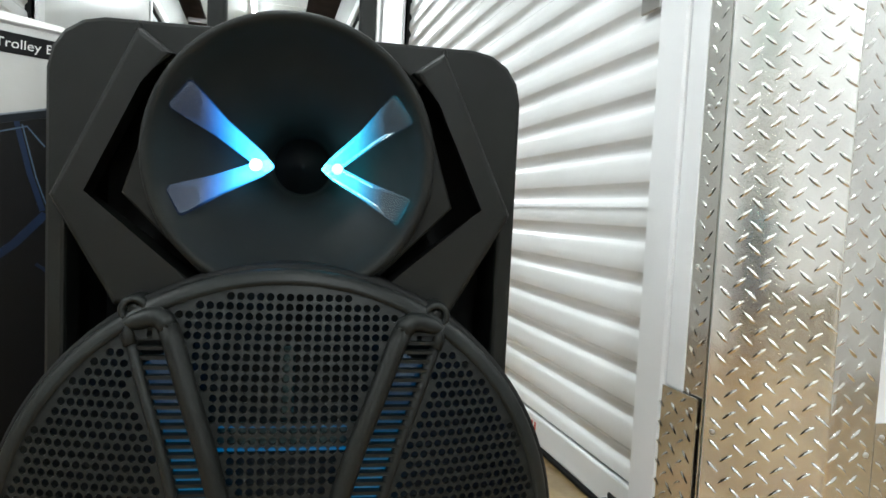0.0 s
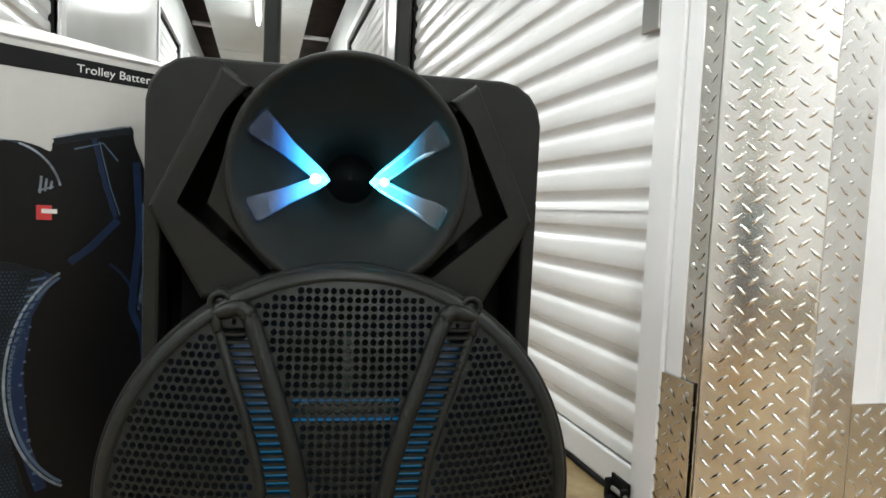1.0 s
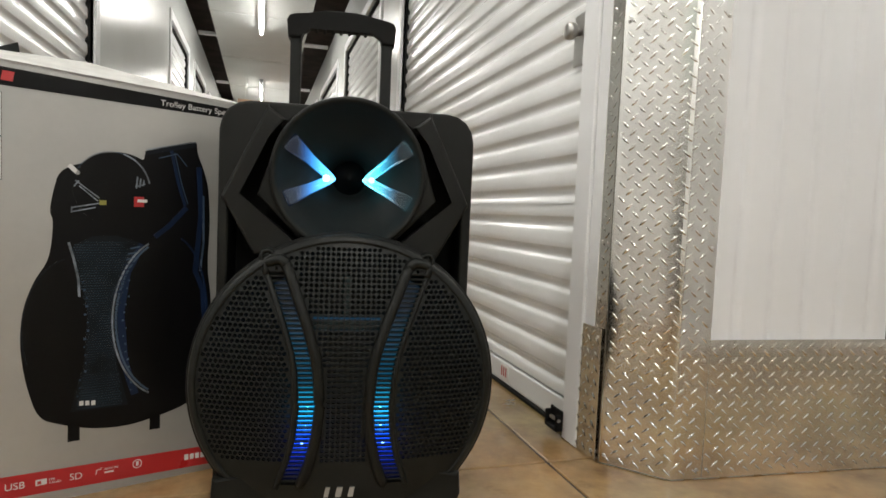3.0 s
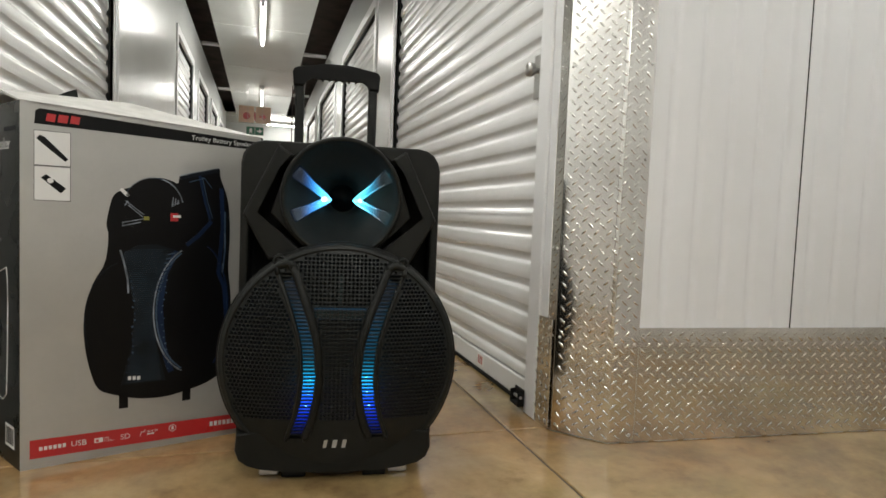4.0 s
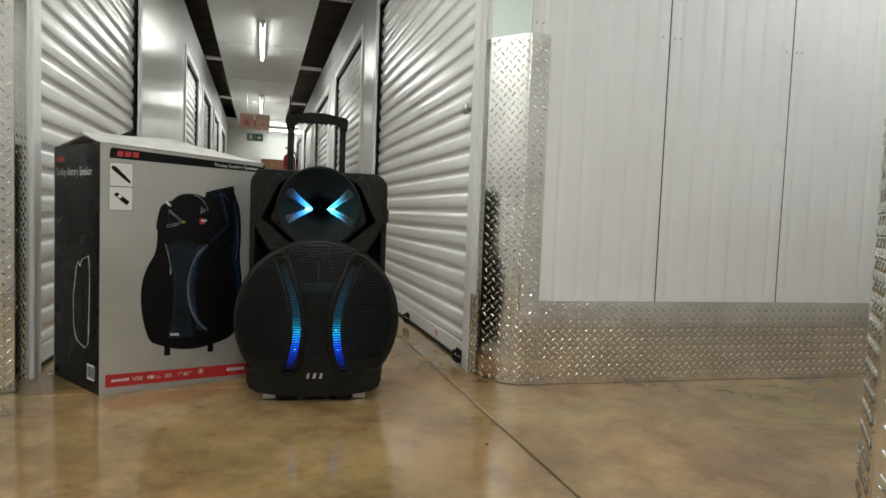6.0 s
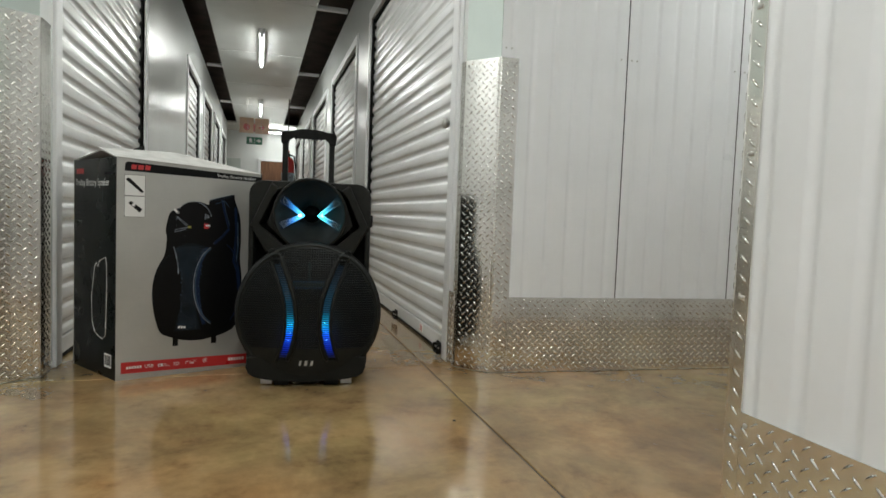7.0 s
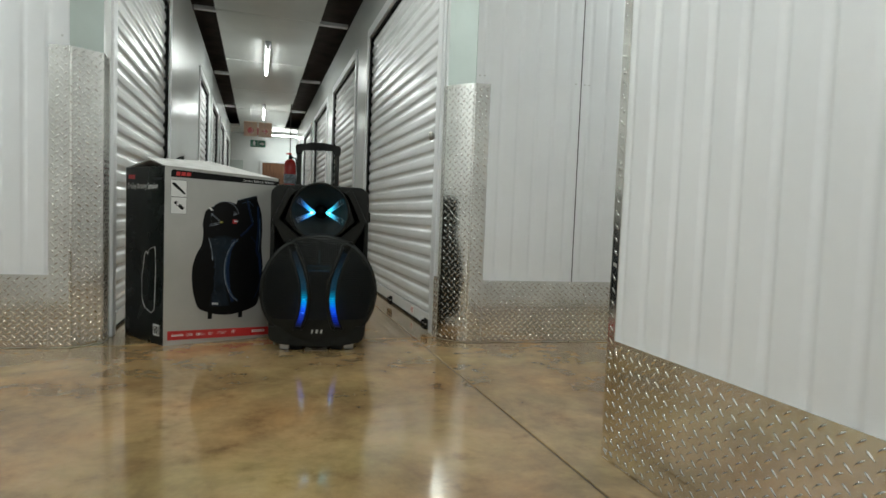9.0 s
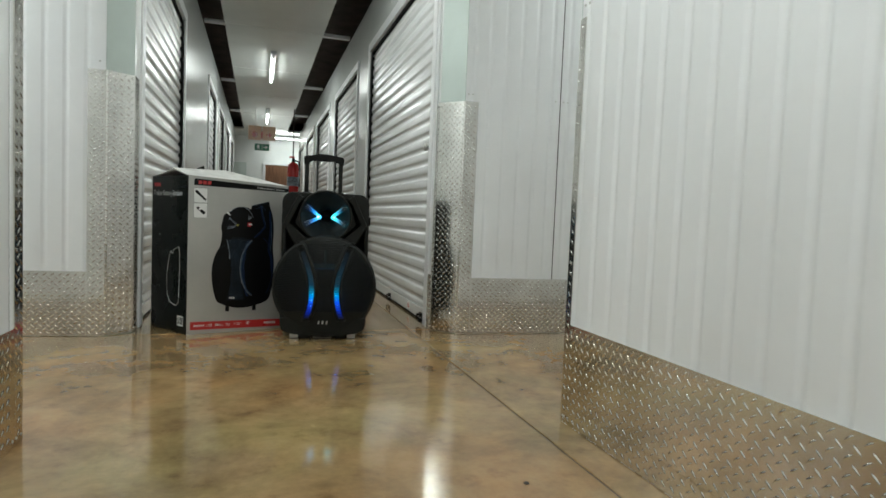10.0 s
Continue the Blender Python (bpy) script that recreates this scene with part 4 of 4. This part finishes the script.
    ink("microphone_print", [(0.030, 0.748), (0.036, 0.756), (0.046, 0.752), (0.090, 0.706), (0.084, 0.700), (0.040, 0.738)], M_INK_BLACK, "", 2)
    ink("remote_print", [(0.038, 0.662), (0.048, 0.670), (0.086, 0.640), (0.076, 0.628)], M_INK_BLACK, "", 2)
    ring = [(0.056 + 0.006 * math.cos(a), 0.656 + 0.006 * math.sin(a)) for a in np.linspace(0, 2 * math.pi, 14)[:-1]]
    ink("remote_button_print", ring, M_INK_WHITE, "", 3)
    outline = [(0.148, 0.165), (0.128, 0.24), (0.120, 0.31), (0.124, 0.37), (0.140, 0.425), (0.166, 0.468), (0.172, 0.54), (0.165, 0.558), (0.172, 0.60), (0.180, 0.632), (0.205, 0.648), (0.226, 0.652), (0.246, 0.670), (0.280, 0.679), (0.308, 0.673), (0.324, 0.664), (0.324, 0.684), (0.415, 0.713), (0.424, 0.710), (0.424, 0.690), (0.438, 0.655), (0.448, 0.62), (0.453, 0.54), (0.448, 0.45), (0.458, 0.38), (0.456, 0.30), (0.446, 0.22), (0.432, 0.168), (0.40, 0.150), (0.36, 0.138), (0.30, 0.126), (0.24, 0.130), (0.19, 0.146)]
    for _ in range(2):
        outline = [(p[0] * f + q2[0] * (1 - f), p[1] * f + q2[1] * (1 - f)) for p, q2 in zip(outline, outline[1:] + outline[:1]) for f in (0.78, 0.22)]
    ink("speaker_print", outline, M_INK_BLACK, "large printed picture of the black speaker")
    for x0, z0 in ((0.196, 0.112), (0.340, 0.110)):
        ink("foot_print", rect(x0, x0 + 0.020, z0, z0 + 0.035), M_INK_BLACK)

    def stroke(name, path, w, mat, level=1, label=""):
        bm = bmesh.new()
        y = -0.0008 - 0.0004 * level
        left, right = [], []
        for i, (px, pz) in enumerate(path):
            ax, az = path[max(i - 1, 0)]
            bx, bz = path[min(i + 1, len(path) - 1)]
            L = math.hypot(bx - ax, bz - az)
            nx, nz = -(bz - az) / L * w / 2, (bx - ax) / L * w / 2
            left.append((px + nx, pz + nz))
            right.append((px - nx, pz - nz))
        add_prism(bm, left + right[::-1], y, y + 0.0006)
        return part(name, bm, mat, e, label)

    def arc(cx, cz, rx, rz, a0, a1, n=18):
        return [(cx + rx * math.cos(radians(a0 + (a1 - a0) * k / n)), cz + rz * math.sin(radians(a0 + (a1 - a0) * k / n))) for k in range(n + 1)]
    ink("mesh_print", [(0.205, 0.495), (0.235, 0.512), (0.275, 0.514), (0.318, 0.500), (0.285, 0.44), (0.268, 0.36), (0.278, 0.26), (0.300, 0.17), (0.200, 0.17), (0.222, 0.26), (0.228, 0.36), (0.218, 0.44)], M_INK_GREY, "", 1)
    ink("horn_print", arc(0.268, 0.605, 0.066, 0.071, 0, 360, 40)[:-1], M_INK_BLACK, "", 2)
    stroke("horn_edge_print", arc(0.268, 0.605, 0.067, 0.072, 12, 74), 0.0028, M_INK_PALE, 3)
    stroke("horn_edge_print", arc(0.268, 0.605, 0.067, 0.072, 74, 150), 0.0012, M_INK_SKY, 3)
    stroke("grille_edge_print", arc(0.372, 0.345, 0.102, 0.165, 112, 250, 28), 0.0032, M_INK_PALE, 3, "thin pale printed highlight")
    stroke("grille_edge_print", arc(0.378, 0.345, 0.102, 0.163, 116, 246, 28), 0.004, M_INK_SKY, 2)
    stroke("grille_edge_print", arc(0.376, 0.345, 0.073, 0.170, -58, 75), 0.004, M_INK_BLUE, 2)
    stroke("grille_edge_print", arc(0.205, 0.33, 0.082, 0.14, 100, 205), 0.003, M_INK_GREY, 2)
    stroke("vent_print", [(0.322, 0.497), (0.295, 0.44), (0.284, 0.36), (0.292, 0.26), (0.312, 0.19)], 0.014, M_INK_BLUE, 1)
    stroke("arm_print", [(0.374, 0.690), (0.388, 0.625), (0.402, 0.578)], 0.006, M_INK_BLUE, 1)
    stroke("arm_print", [(0.380, 0.686), (0.395, 0.620), (0.407, 0.582)], 0.0015, M_INK_SKY, 2)
    stroke("arm_print", [(0.405, 0.574), (0.372, 0.535), (0.345, 0.512)], 0.010, M_INK_BLUE, 2)
    stroke("side_print", [(0.428, 0.66), (0.434, 0.56), (0.424, 0.44), (0.440, 0.40), (0.446, 0.32)], 0.010, M_INK_BLUE, 1, "blue printed sheen")
    stroke("side_print", [(0.438, 0.60), (0.440, 0.50), (0.434, 0.44)], 0.004, M_INK_SKY, 2)
    stroke("handle_print", [(0.326, 0.680), (0.36, 0.690), (0.421, 0.706)], 0.009, M_INK_GREY, 1)
    stroke("handle_print", [(0.328, 0.687), (0.36, 0.696), (0.421, 0.712)], 0.002, M_INK_PALE, 2)
    stroke("handle_print", [(0.350, 0.672), (0.385, 0.684), (0.404, 0.660)], 0.002, M_INK_SKY, 2)
    stroke("arm_print", [(0.196, 0.646), (0.212, 0.630)], 0.008, M_INK_WHITE, 2)
    stroke("arm_print", [(0.196, 0.500), (0.204, 0.470), (0.212, 0.430), (0.214, 0.395)], 0.0042, M_INK_PALE, 2)
    for a0, b0, a1, b1 in ((0.206, 0.618, 0.246, 0.586), (0.212, 0.608, 0.244, 0.580), (0.204, 0.606, 0.212, 0.618)):
        stroke("eye_print", [(a0, b0), (a1, b1)], 0.0022, M_INK_PALE, 3)
    ink("eye_lamp_print", rect(0.246, 0.258, 0.573, 0.582), M_INK_YELLOW, "", 3)
    for a0, b0, a1, b1 in ((0.200, 0.566, 0.246, 0.576), (0.200, 0.558, 0.240, 0.568), (0.200, 0.556, 0.201, 0.568)):
        stroke("eye_print", [(a0, b0), (a1, b1)], 0.0022, M_INK_PALE, 3)
    for k in range(3):
        stroke("eye_print", [(0.310 + 0.006 * k, 0.608 + 0.003 * k), (0.312 + 0.006 * k, 0.632 - 0.003 * k)], 0.0028, M_INK_PALE, 3)
    stroke("eye_print", [(0.308, 0.612), (0.326, 0.618)], 0.0025, M_INK_PALE, 4)
    ink("eye_print", rect(0.306, 0.324, 0.572, 0.592), M_INK_RED, "", 3)
    stroke("eye_print", [(0.312, 0.584), (0.330, 0.584)], 0.006, M_INK_WHITE, 4)
    bm = bmesh.new()
    for ix in range(30):
        for iz in range(66):
            px, pz = 0.198 + 0.0046 * ix + 0.0023 * (iz % 2), 0.175 + 0.005 * iz
            mid = 0.252 + 0.02 * (pz - 0.3)
            half = 0.026 + 0.22 * max(pz - 0.36, 0) + 0.14 * max(0.27 - pz, 0)
            if abs(px - mid) < half and pz < 0.505 - 3.0 * (px - 0.262) ** 2:
                add_box(bm, px - 0.0013, px + 0.0013, -0.0019, -0.0014, pz - 0.0013, pz + 0.0013)
    tagged(part("mesh_dots_print", bm, M_INK_DOT, e, "fine printed dots of the grille"), kind="stuff")
    for k in range(9):
        stroke("louvre_print", [(0.300 - 0.0035 * k, 0.488 - 0.011 * k), (0.318 - 0.0035 * k, 0.492 - 0.011 * k)], 0.003, M_INK_SKY if k < 3 else M_INK_BLUE, 3)
    rnd = random.Random(4)
    for col, n in ((0.226, 15), (0.292, 15)):
        for k in range(n):
            z = 0.20 + 0.24 * k / n
            bend = 0.012 * ((z - 0.33) / 0.13) ** 2
            x0 = col + (bend if col > 0.25 else -bend) + rnd.uniform(-0.004, 0.004)
            r = rnd.uniform(0.0012, 0.0024)
            ink("light_dot_print", rect(x0 - r, x0 + r, z - r, z + r), M_INK_SKY, "", 3)
    for k in range(3):
        ink("small_mark_print", rect(0.215 + k * 0.010, 0.222 + k * 0.010, 0.181 - 0.001 * k, 0.190 - 0.001 * k), M_INK_WHITE, "", 3)
    # red strip with words and pictograms
    ink("red_strip", [(0.018, 0.024), (0.505, 0.012), (0.520, 0.018), (0.522, 0.052), (0.018, 0.067)], M_INK_RED, "red printed strip")
    for k in range(6):
        ink("word_bar", rect(0.036 + 0.009 * k, 0.0425 + 0.009 * k, 0.040, 0.049), M_INK_WHITE, "", 1)
    words("usb_text", "USB", 0.0185, M_INK_WHITE, e, pose(0.097, -0.0018, 0.0385, 0, 1.6, 0))
    words("sd_text", "SD", 0.0185, M_INK_WHITE, e, pose(0.199, -0.0018, 0.0355, 0, 1.6, 0))
    ink("radio_print", rect(0.145, 0.163, 0.037, 0.048), M_INK_WHITE, "", 1)
    ink("radio_print", rect(0.148, 0.154, 0.039, 0.045), M_INK_RED, "", 2)
    words("fm_text", "FM", 0.0075, M_INK_WHITE, e, pose(0.166, -0.0018, 0.0425, 0, 1.6, 0))
    words("radio_text", "RADIO", 0.0065, M_INK_WHITE, e, pose(0.166, -0.0018, 0.0365, 0, 1.6, 0))
    stroke("jack_print", [(0.244, 0.037), (0.246, 0.046), (0.252, 0.045), (0.254, 0.050)], 0.0018, M_INK_WHITE)
    words("aux_text", "AUX IN", 0.0075, M_INK_WHITE, e, pose(0.258, -0.0018, 0.043, 0, 1.6, 0))
    ink("word_bar", rect(0.259, 0.275, 0.036, 0.0395), M_INK_WHITE, "", 1)
    stroke("dial_print", arc(0.318, 0.043, 0.008, 0.0085, 0, 350), 0.0016, M_INK_WHITE)
    ink("dial_print", rect(0.3155, 0.3205, 0.039, 0.048), M_INK_WHITE, "", 1)
    for k in range(6):
        ink("code_bar", rect(0.409 + 0.011 * k, 0.417 + 0.011 * k, 0.031 - 0.0003 * k, 0.043 - 0.0003 * k), M_INK_WHITE, "", 1)
    # prints on the dark side
    ms, sl = line_frame((dx, dy), (0, 0))

    def side_ink(name, pts, mat, label="", level=0):
        y = -0.0008 - 0.0004 * level
        o = part(name, prism(pts, y, y + 0.0006), mat, e, label)
        o.matrix_basis = ms
        return o
    words("side_title", "Trolley Battery Speaker", 0.038, M_INK_WHITE, e, ms @ pose(0.022, -0.0012, 0.724) @ Matrix.Diagonal((0.8, 1, 1, 1)))
    for k in range(7):
        side_ink("code_bar", rect(0.275 + 0.0105 * k, 0.283 + 0.0105 * k, 0.764, 0.774), M_INK_GREY)
    for k in range(3):
        side_ink("maker_mark", rect(0.030 + 0.022 * k, 0.049 + 0.022 * k, 0.770, 0.790), M_INK_RED)
    for k in range(6):
        side_ink("text_bar", rect(0.03, 0.12 - 0.01 * (k % 3), 0.66 - 0.018 * k, 0.664 - 0.018 * k), M_INK_GREY)
    side_ink("barcode_label", rect(0.282, 0.338, 0.040, 0.092), M_INK_WHITE, "white barcode sticker")
    for k in range(9):
        side_ink("barcode_bar", rect(0.287 + 0.0055 * k, 0.2892 + 0.0055 * k + 0.0008 * (k % 3), 0.047, 0.086), M_INK_BLACK, "", 1)
    figure = [(0.20, 0.16), (0.175, 0.20), (0.17, 0.30), (0.185, 0.36), (0.195, 0.41), (0.21, 0.43), (0.225, 0.415), (0.24, 0.44), (0.29, 0.455), (0.297, 0.43), (0.300, 0.36), (0.296, 0.25), (0.290, 0.16), (0.265, 0.142), (0.235, 0.148), (0.20, 0.16)]
    bm = bmesh.new()
    add_tube(bm, [(a, -0.001, b) for a, b in figure], 0.0011, 5)
    part("figure_outline", bm, M_INK_WHITE, e, "thin white outline drawing").matrix_basis = ms
    bm = bmesh.new()
    add_tube(bm, [(a, -0.001, b) for a, b in ((0.205, 0.40), (0.22, 0.385), (0.24, 0.40), (0.235, 0.43))], 0.0011, 5)
    add_tube(bm, [(a, -0.001, b) for a, b in ((0.21, 0.34), (0.235, 0.35), (0.25, 0.31), (0.245, 0.24))], 0.0008, 5)
    part("figure_outline", bm, M_INK_GREY, e).matrix_basis = ms
    return e


carton()


# ---- signs, extinguisher and the far end ----
def hanging_sign():
    e = tagged(new("hanging_sign"), "two pale orange boards with red symbols hung from the ceiling", "sign")
    e.location = (-0.277, 10.0, 0)
    for s in (-1, 1):
        b = part("board", cuboid(s * 0.135 - 0.125, s * 0.135 + 0.125, -0.006, 0.006, 2.06, 2.34, 0.002), M_ORANGE, e)
        part("hanger", tube([(s * 0.135, 0, 2.33), (s * 0.135, 0, CEIL)], 0.003, 6), M_STEEL, e)
    part("symbol", prism([(-0.135 + 0.06 * math.cos(a), 2.17 + 0.06 * math.sin(a)) for a in np.linspace(0, 2 * math.pi, 20)[:-1]], -0.009, -0.006), M_RED, e)
    part("symbol", prism([(0.075, 2.155), (0.135, 2.155), (0.135, 2.115), (0.195, 2.17), (0.135, 2.225), (0.135, 2.185), (0.075, 2.185)], -0.009, -0.006), M_RED, e)
    part("symbol", prism([(-0.012, 2.09), (0.012, 2.09), (0.018, 2.2), (0.0, 2.26), (-0.018, 2.2)], -0.009, -0.006), M_RED, e)


def exit_sign():
    e = tagged(new("exit_sign"), "small green emergency exit sign with white symbols hung below the ceiling", "exit sign")
    e.location = (-0.27, 9.96, 0)
    part("board", cuboid(-0.14, 0.14, -0.012, 0.012, 1.852, 1.985, 0.003), M_GREEN, e)
    for s in (-1, 1):
        part("hanger", tube([(s * 0.12, 0, 1.98), (s * 0.12, 0, CEIL)], 0.002, 6), M_STEEL, e)
    part("symbol", prism([(-0.10, 1.875), (-0.085, 1.90), (-0.10, 1.925), (-0.085, 1.955), (-0.06, 1.965), (-0.04, 1.93), (-0.055, 1.905), (-0.035, 1.875), (-0.055, 1.875), (-0.07, 1.897), (-0.085, 1.875)], -0.0145, -0.012), M_INK_WHITE, e)
    part("symbol", prism([(0.03, 1.908), (0.07, 1.908), (0.07, 1.88), (0.115, 1.918), (0.07, 1.957), (0.07, 1.928), (0.03, 1.928)], -0.0145, -0.012), M_INK_WHITE, e)
    part("divider", prism([(-0.003, 1.858), (0.003, 1.858), (0.003, 1.98), (-0.003, 1.98)], -0.0145, -0.012), M_INK_WHITE, e)


def fire_extinguisher():
    e = tagged(new("fire_extinguisher"), "red fire extinguisher with grey label mounted on a thin dark post", "fire extinguisher")
    e.location = (0.33, 9.6, 0.9)
    e.scale = (1.28, 1.28, 1.28)
    part("cylinder", revolve([(0.07, 0.0), (0.085, 0.01), (0.088, 0.03), (0.088, 0.46), (0.075, 0.53), (0.04, 0.565), (0.028, 0.57)], (0, 0, 0), "z", 32), M_RED, e, "", True)
    part("valve", revolve([(0.026, 0.57), (0.026, 0.61), (0.018, 0.62), (0.018, 0.64)], (0, 0, 0), "z", 16), M_BLACK, e)
    part("lever", cuboid(-0.06, 0.02, -0.012, 0.012, 0.635, 0.66, 0.004), M_RED, e)
    part("hose", tube([(0.02, -0.01, 0.6), (0.08, -0.03, 0.58), (0.10, -0.03, 0.45), (0.095, -0.03, 0.2)], 0.011, 8), M_RUBBER, e, "", True)
    part("label", revolve([(0.0885, 0.20), (0.0892, 0.201), (0.0892, 0.34), (0.0885, 0.341)], (0, 0, 0), "z", 32), M_INK_PALE, e, "grey instruction label")
    part("bracket", cuboid(-0.05, 0.05, 0.086, 0.10, 0.1, 0.5, 0.003), M_STEEL, e)
    part("post", cuboid(-0.007, 0.007, 0.10, 0.114, -0.9 / 1.28, (CEIL - 0.9) / 1.28, 0.004), M_VOID, e, "thin dark post from floor to ceiling")


hanging_sign()
exit_sign()
fire_extinguisher()
s = tagged(new("wall_sign"), "small white notice with red print above a door", "sign")
s.location = (WALL_R, 2.12, 2.36)
part("board", cuboid(-0.004, -0.001, -0.10, 0.10, 0, 0.22, 0.001), M_INK_WHITE, s)
for k in range(3):
    part("print_bar", cuboid(-0.006, -0.004, -0.07, 0.07 - 0.02 * k, 0.03 + 0.06 * k, 0.065 + 0.06 * k), M_INK_RED, s)

d = tagged(new("end_door"), "brown wooden door in a white frame at the corridor's end", "door")
d.location = (0.19, NORTH, 0)
part("leaf", cuboid(-0.34, 0.42, -0.03, 0.0, 0.005, 1.93, 0.004), M_WOOD, d)
for x0, x1, z0, z1 in ((-0.40, -0.34, 0, 1.99), (0.42, 0.48, 0, 1.99), (-0.34, 0.42, 1.93, 1.99)):
    part("frame", cuboid(x0, x1, -0.045, 0.0, z0, z1, 0.003), M_TRIM, d)
part("handle", tube([(-0.28, -0.03, 1.0), (-0.28, -0.07, 1.0), (-0.16, -0.07, 1.0)], 0.009, 8), M_STEEL, d)
s = tagged(new("notice_board"), "pale grey notice board on the white end wall", "notice board")
s.location = (-0.85, NORTH, 1.45)
part("board", cuboid(-0.2, 0.2, -0.012, -0.001, 0, 0.52, 0.002), M_SHEET, s)
part("frame", tube([(-0.2, -0.012, 0), (0.2, -0.012, 0), (0.2, -0.012, 0.52), (-0.2, -0.012, 0.52)], 0.008, 6, True), M_TRIM, s)
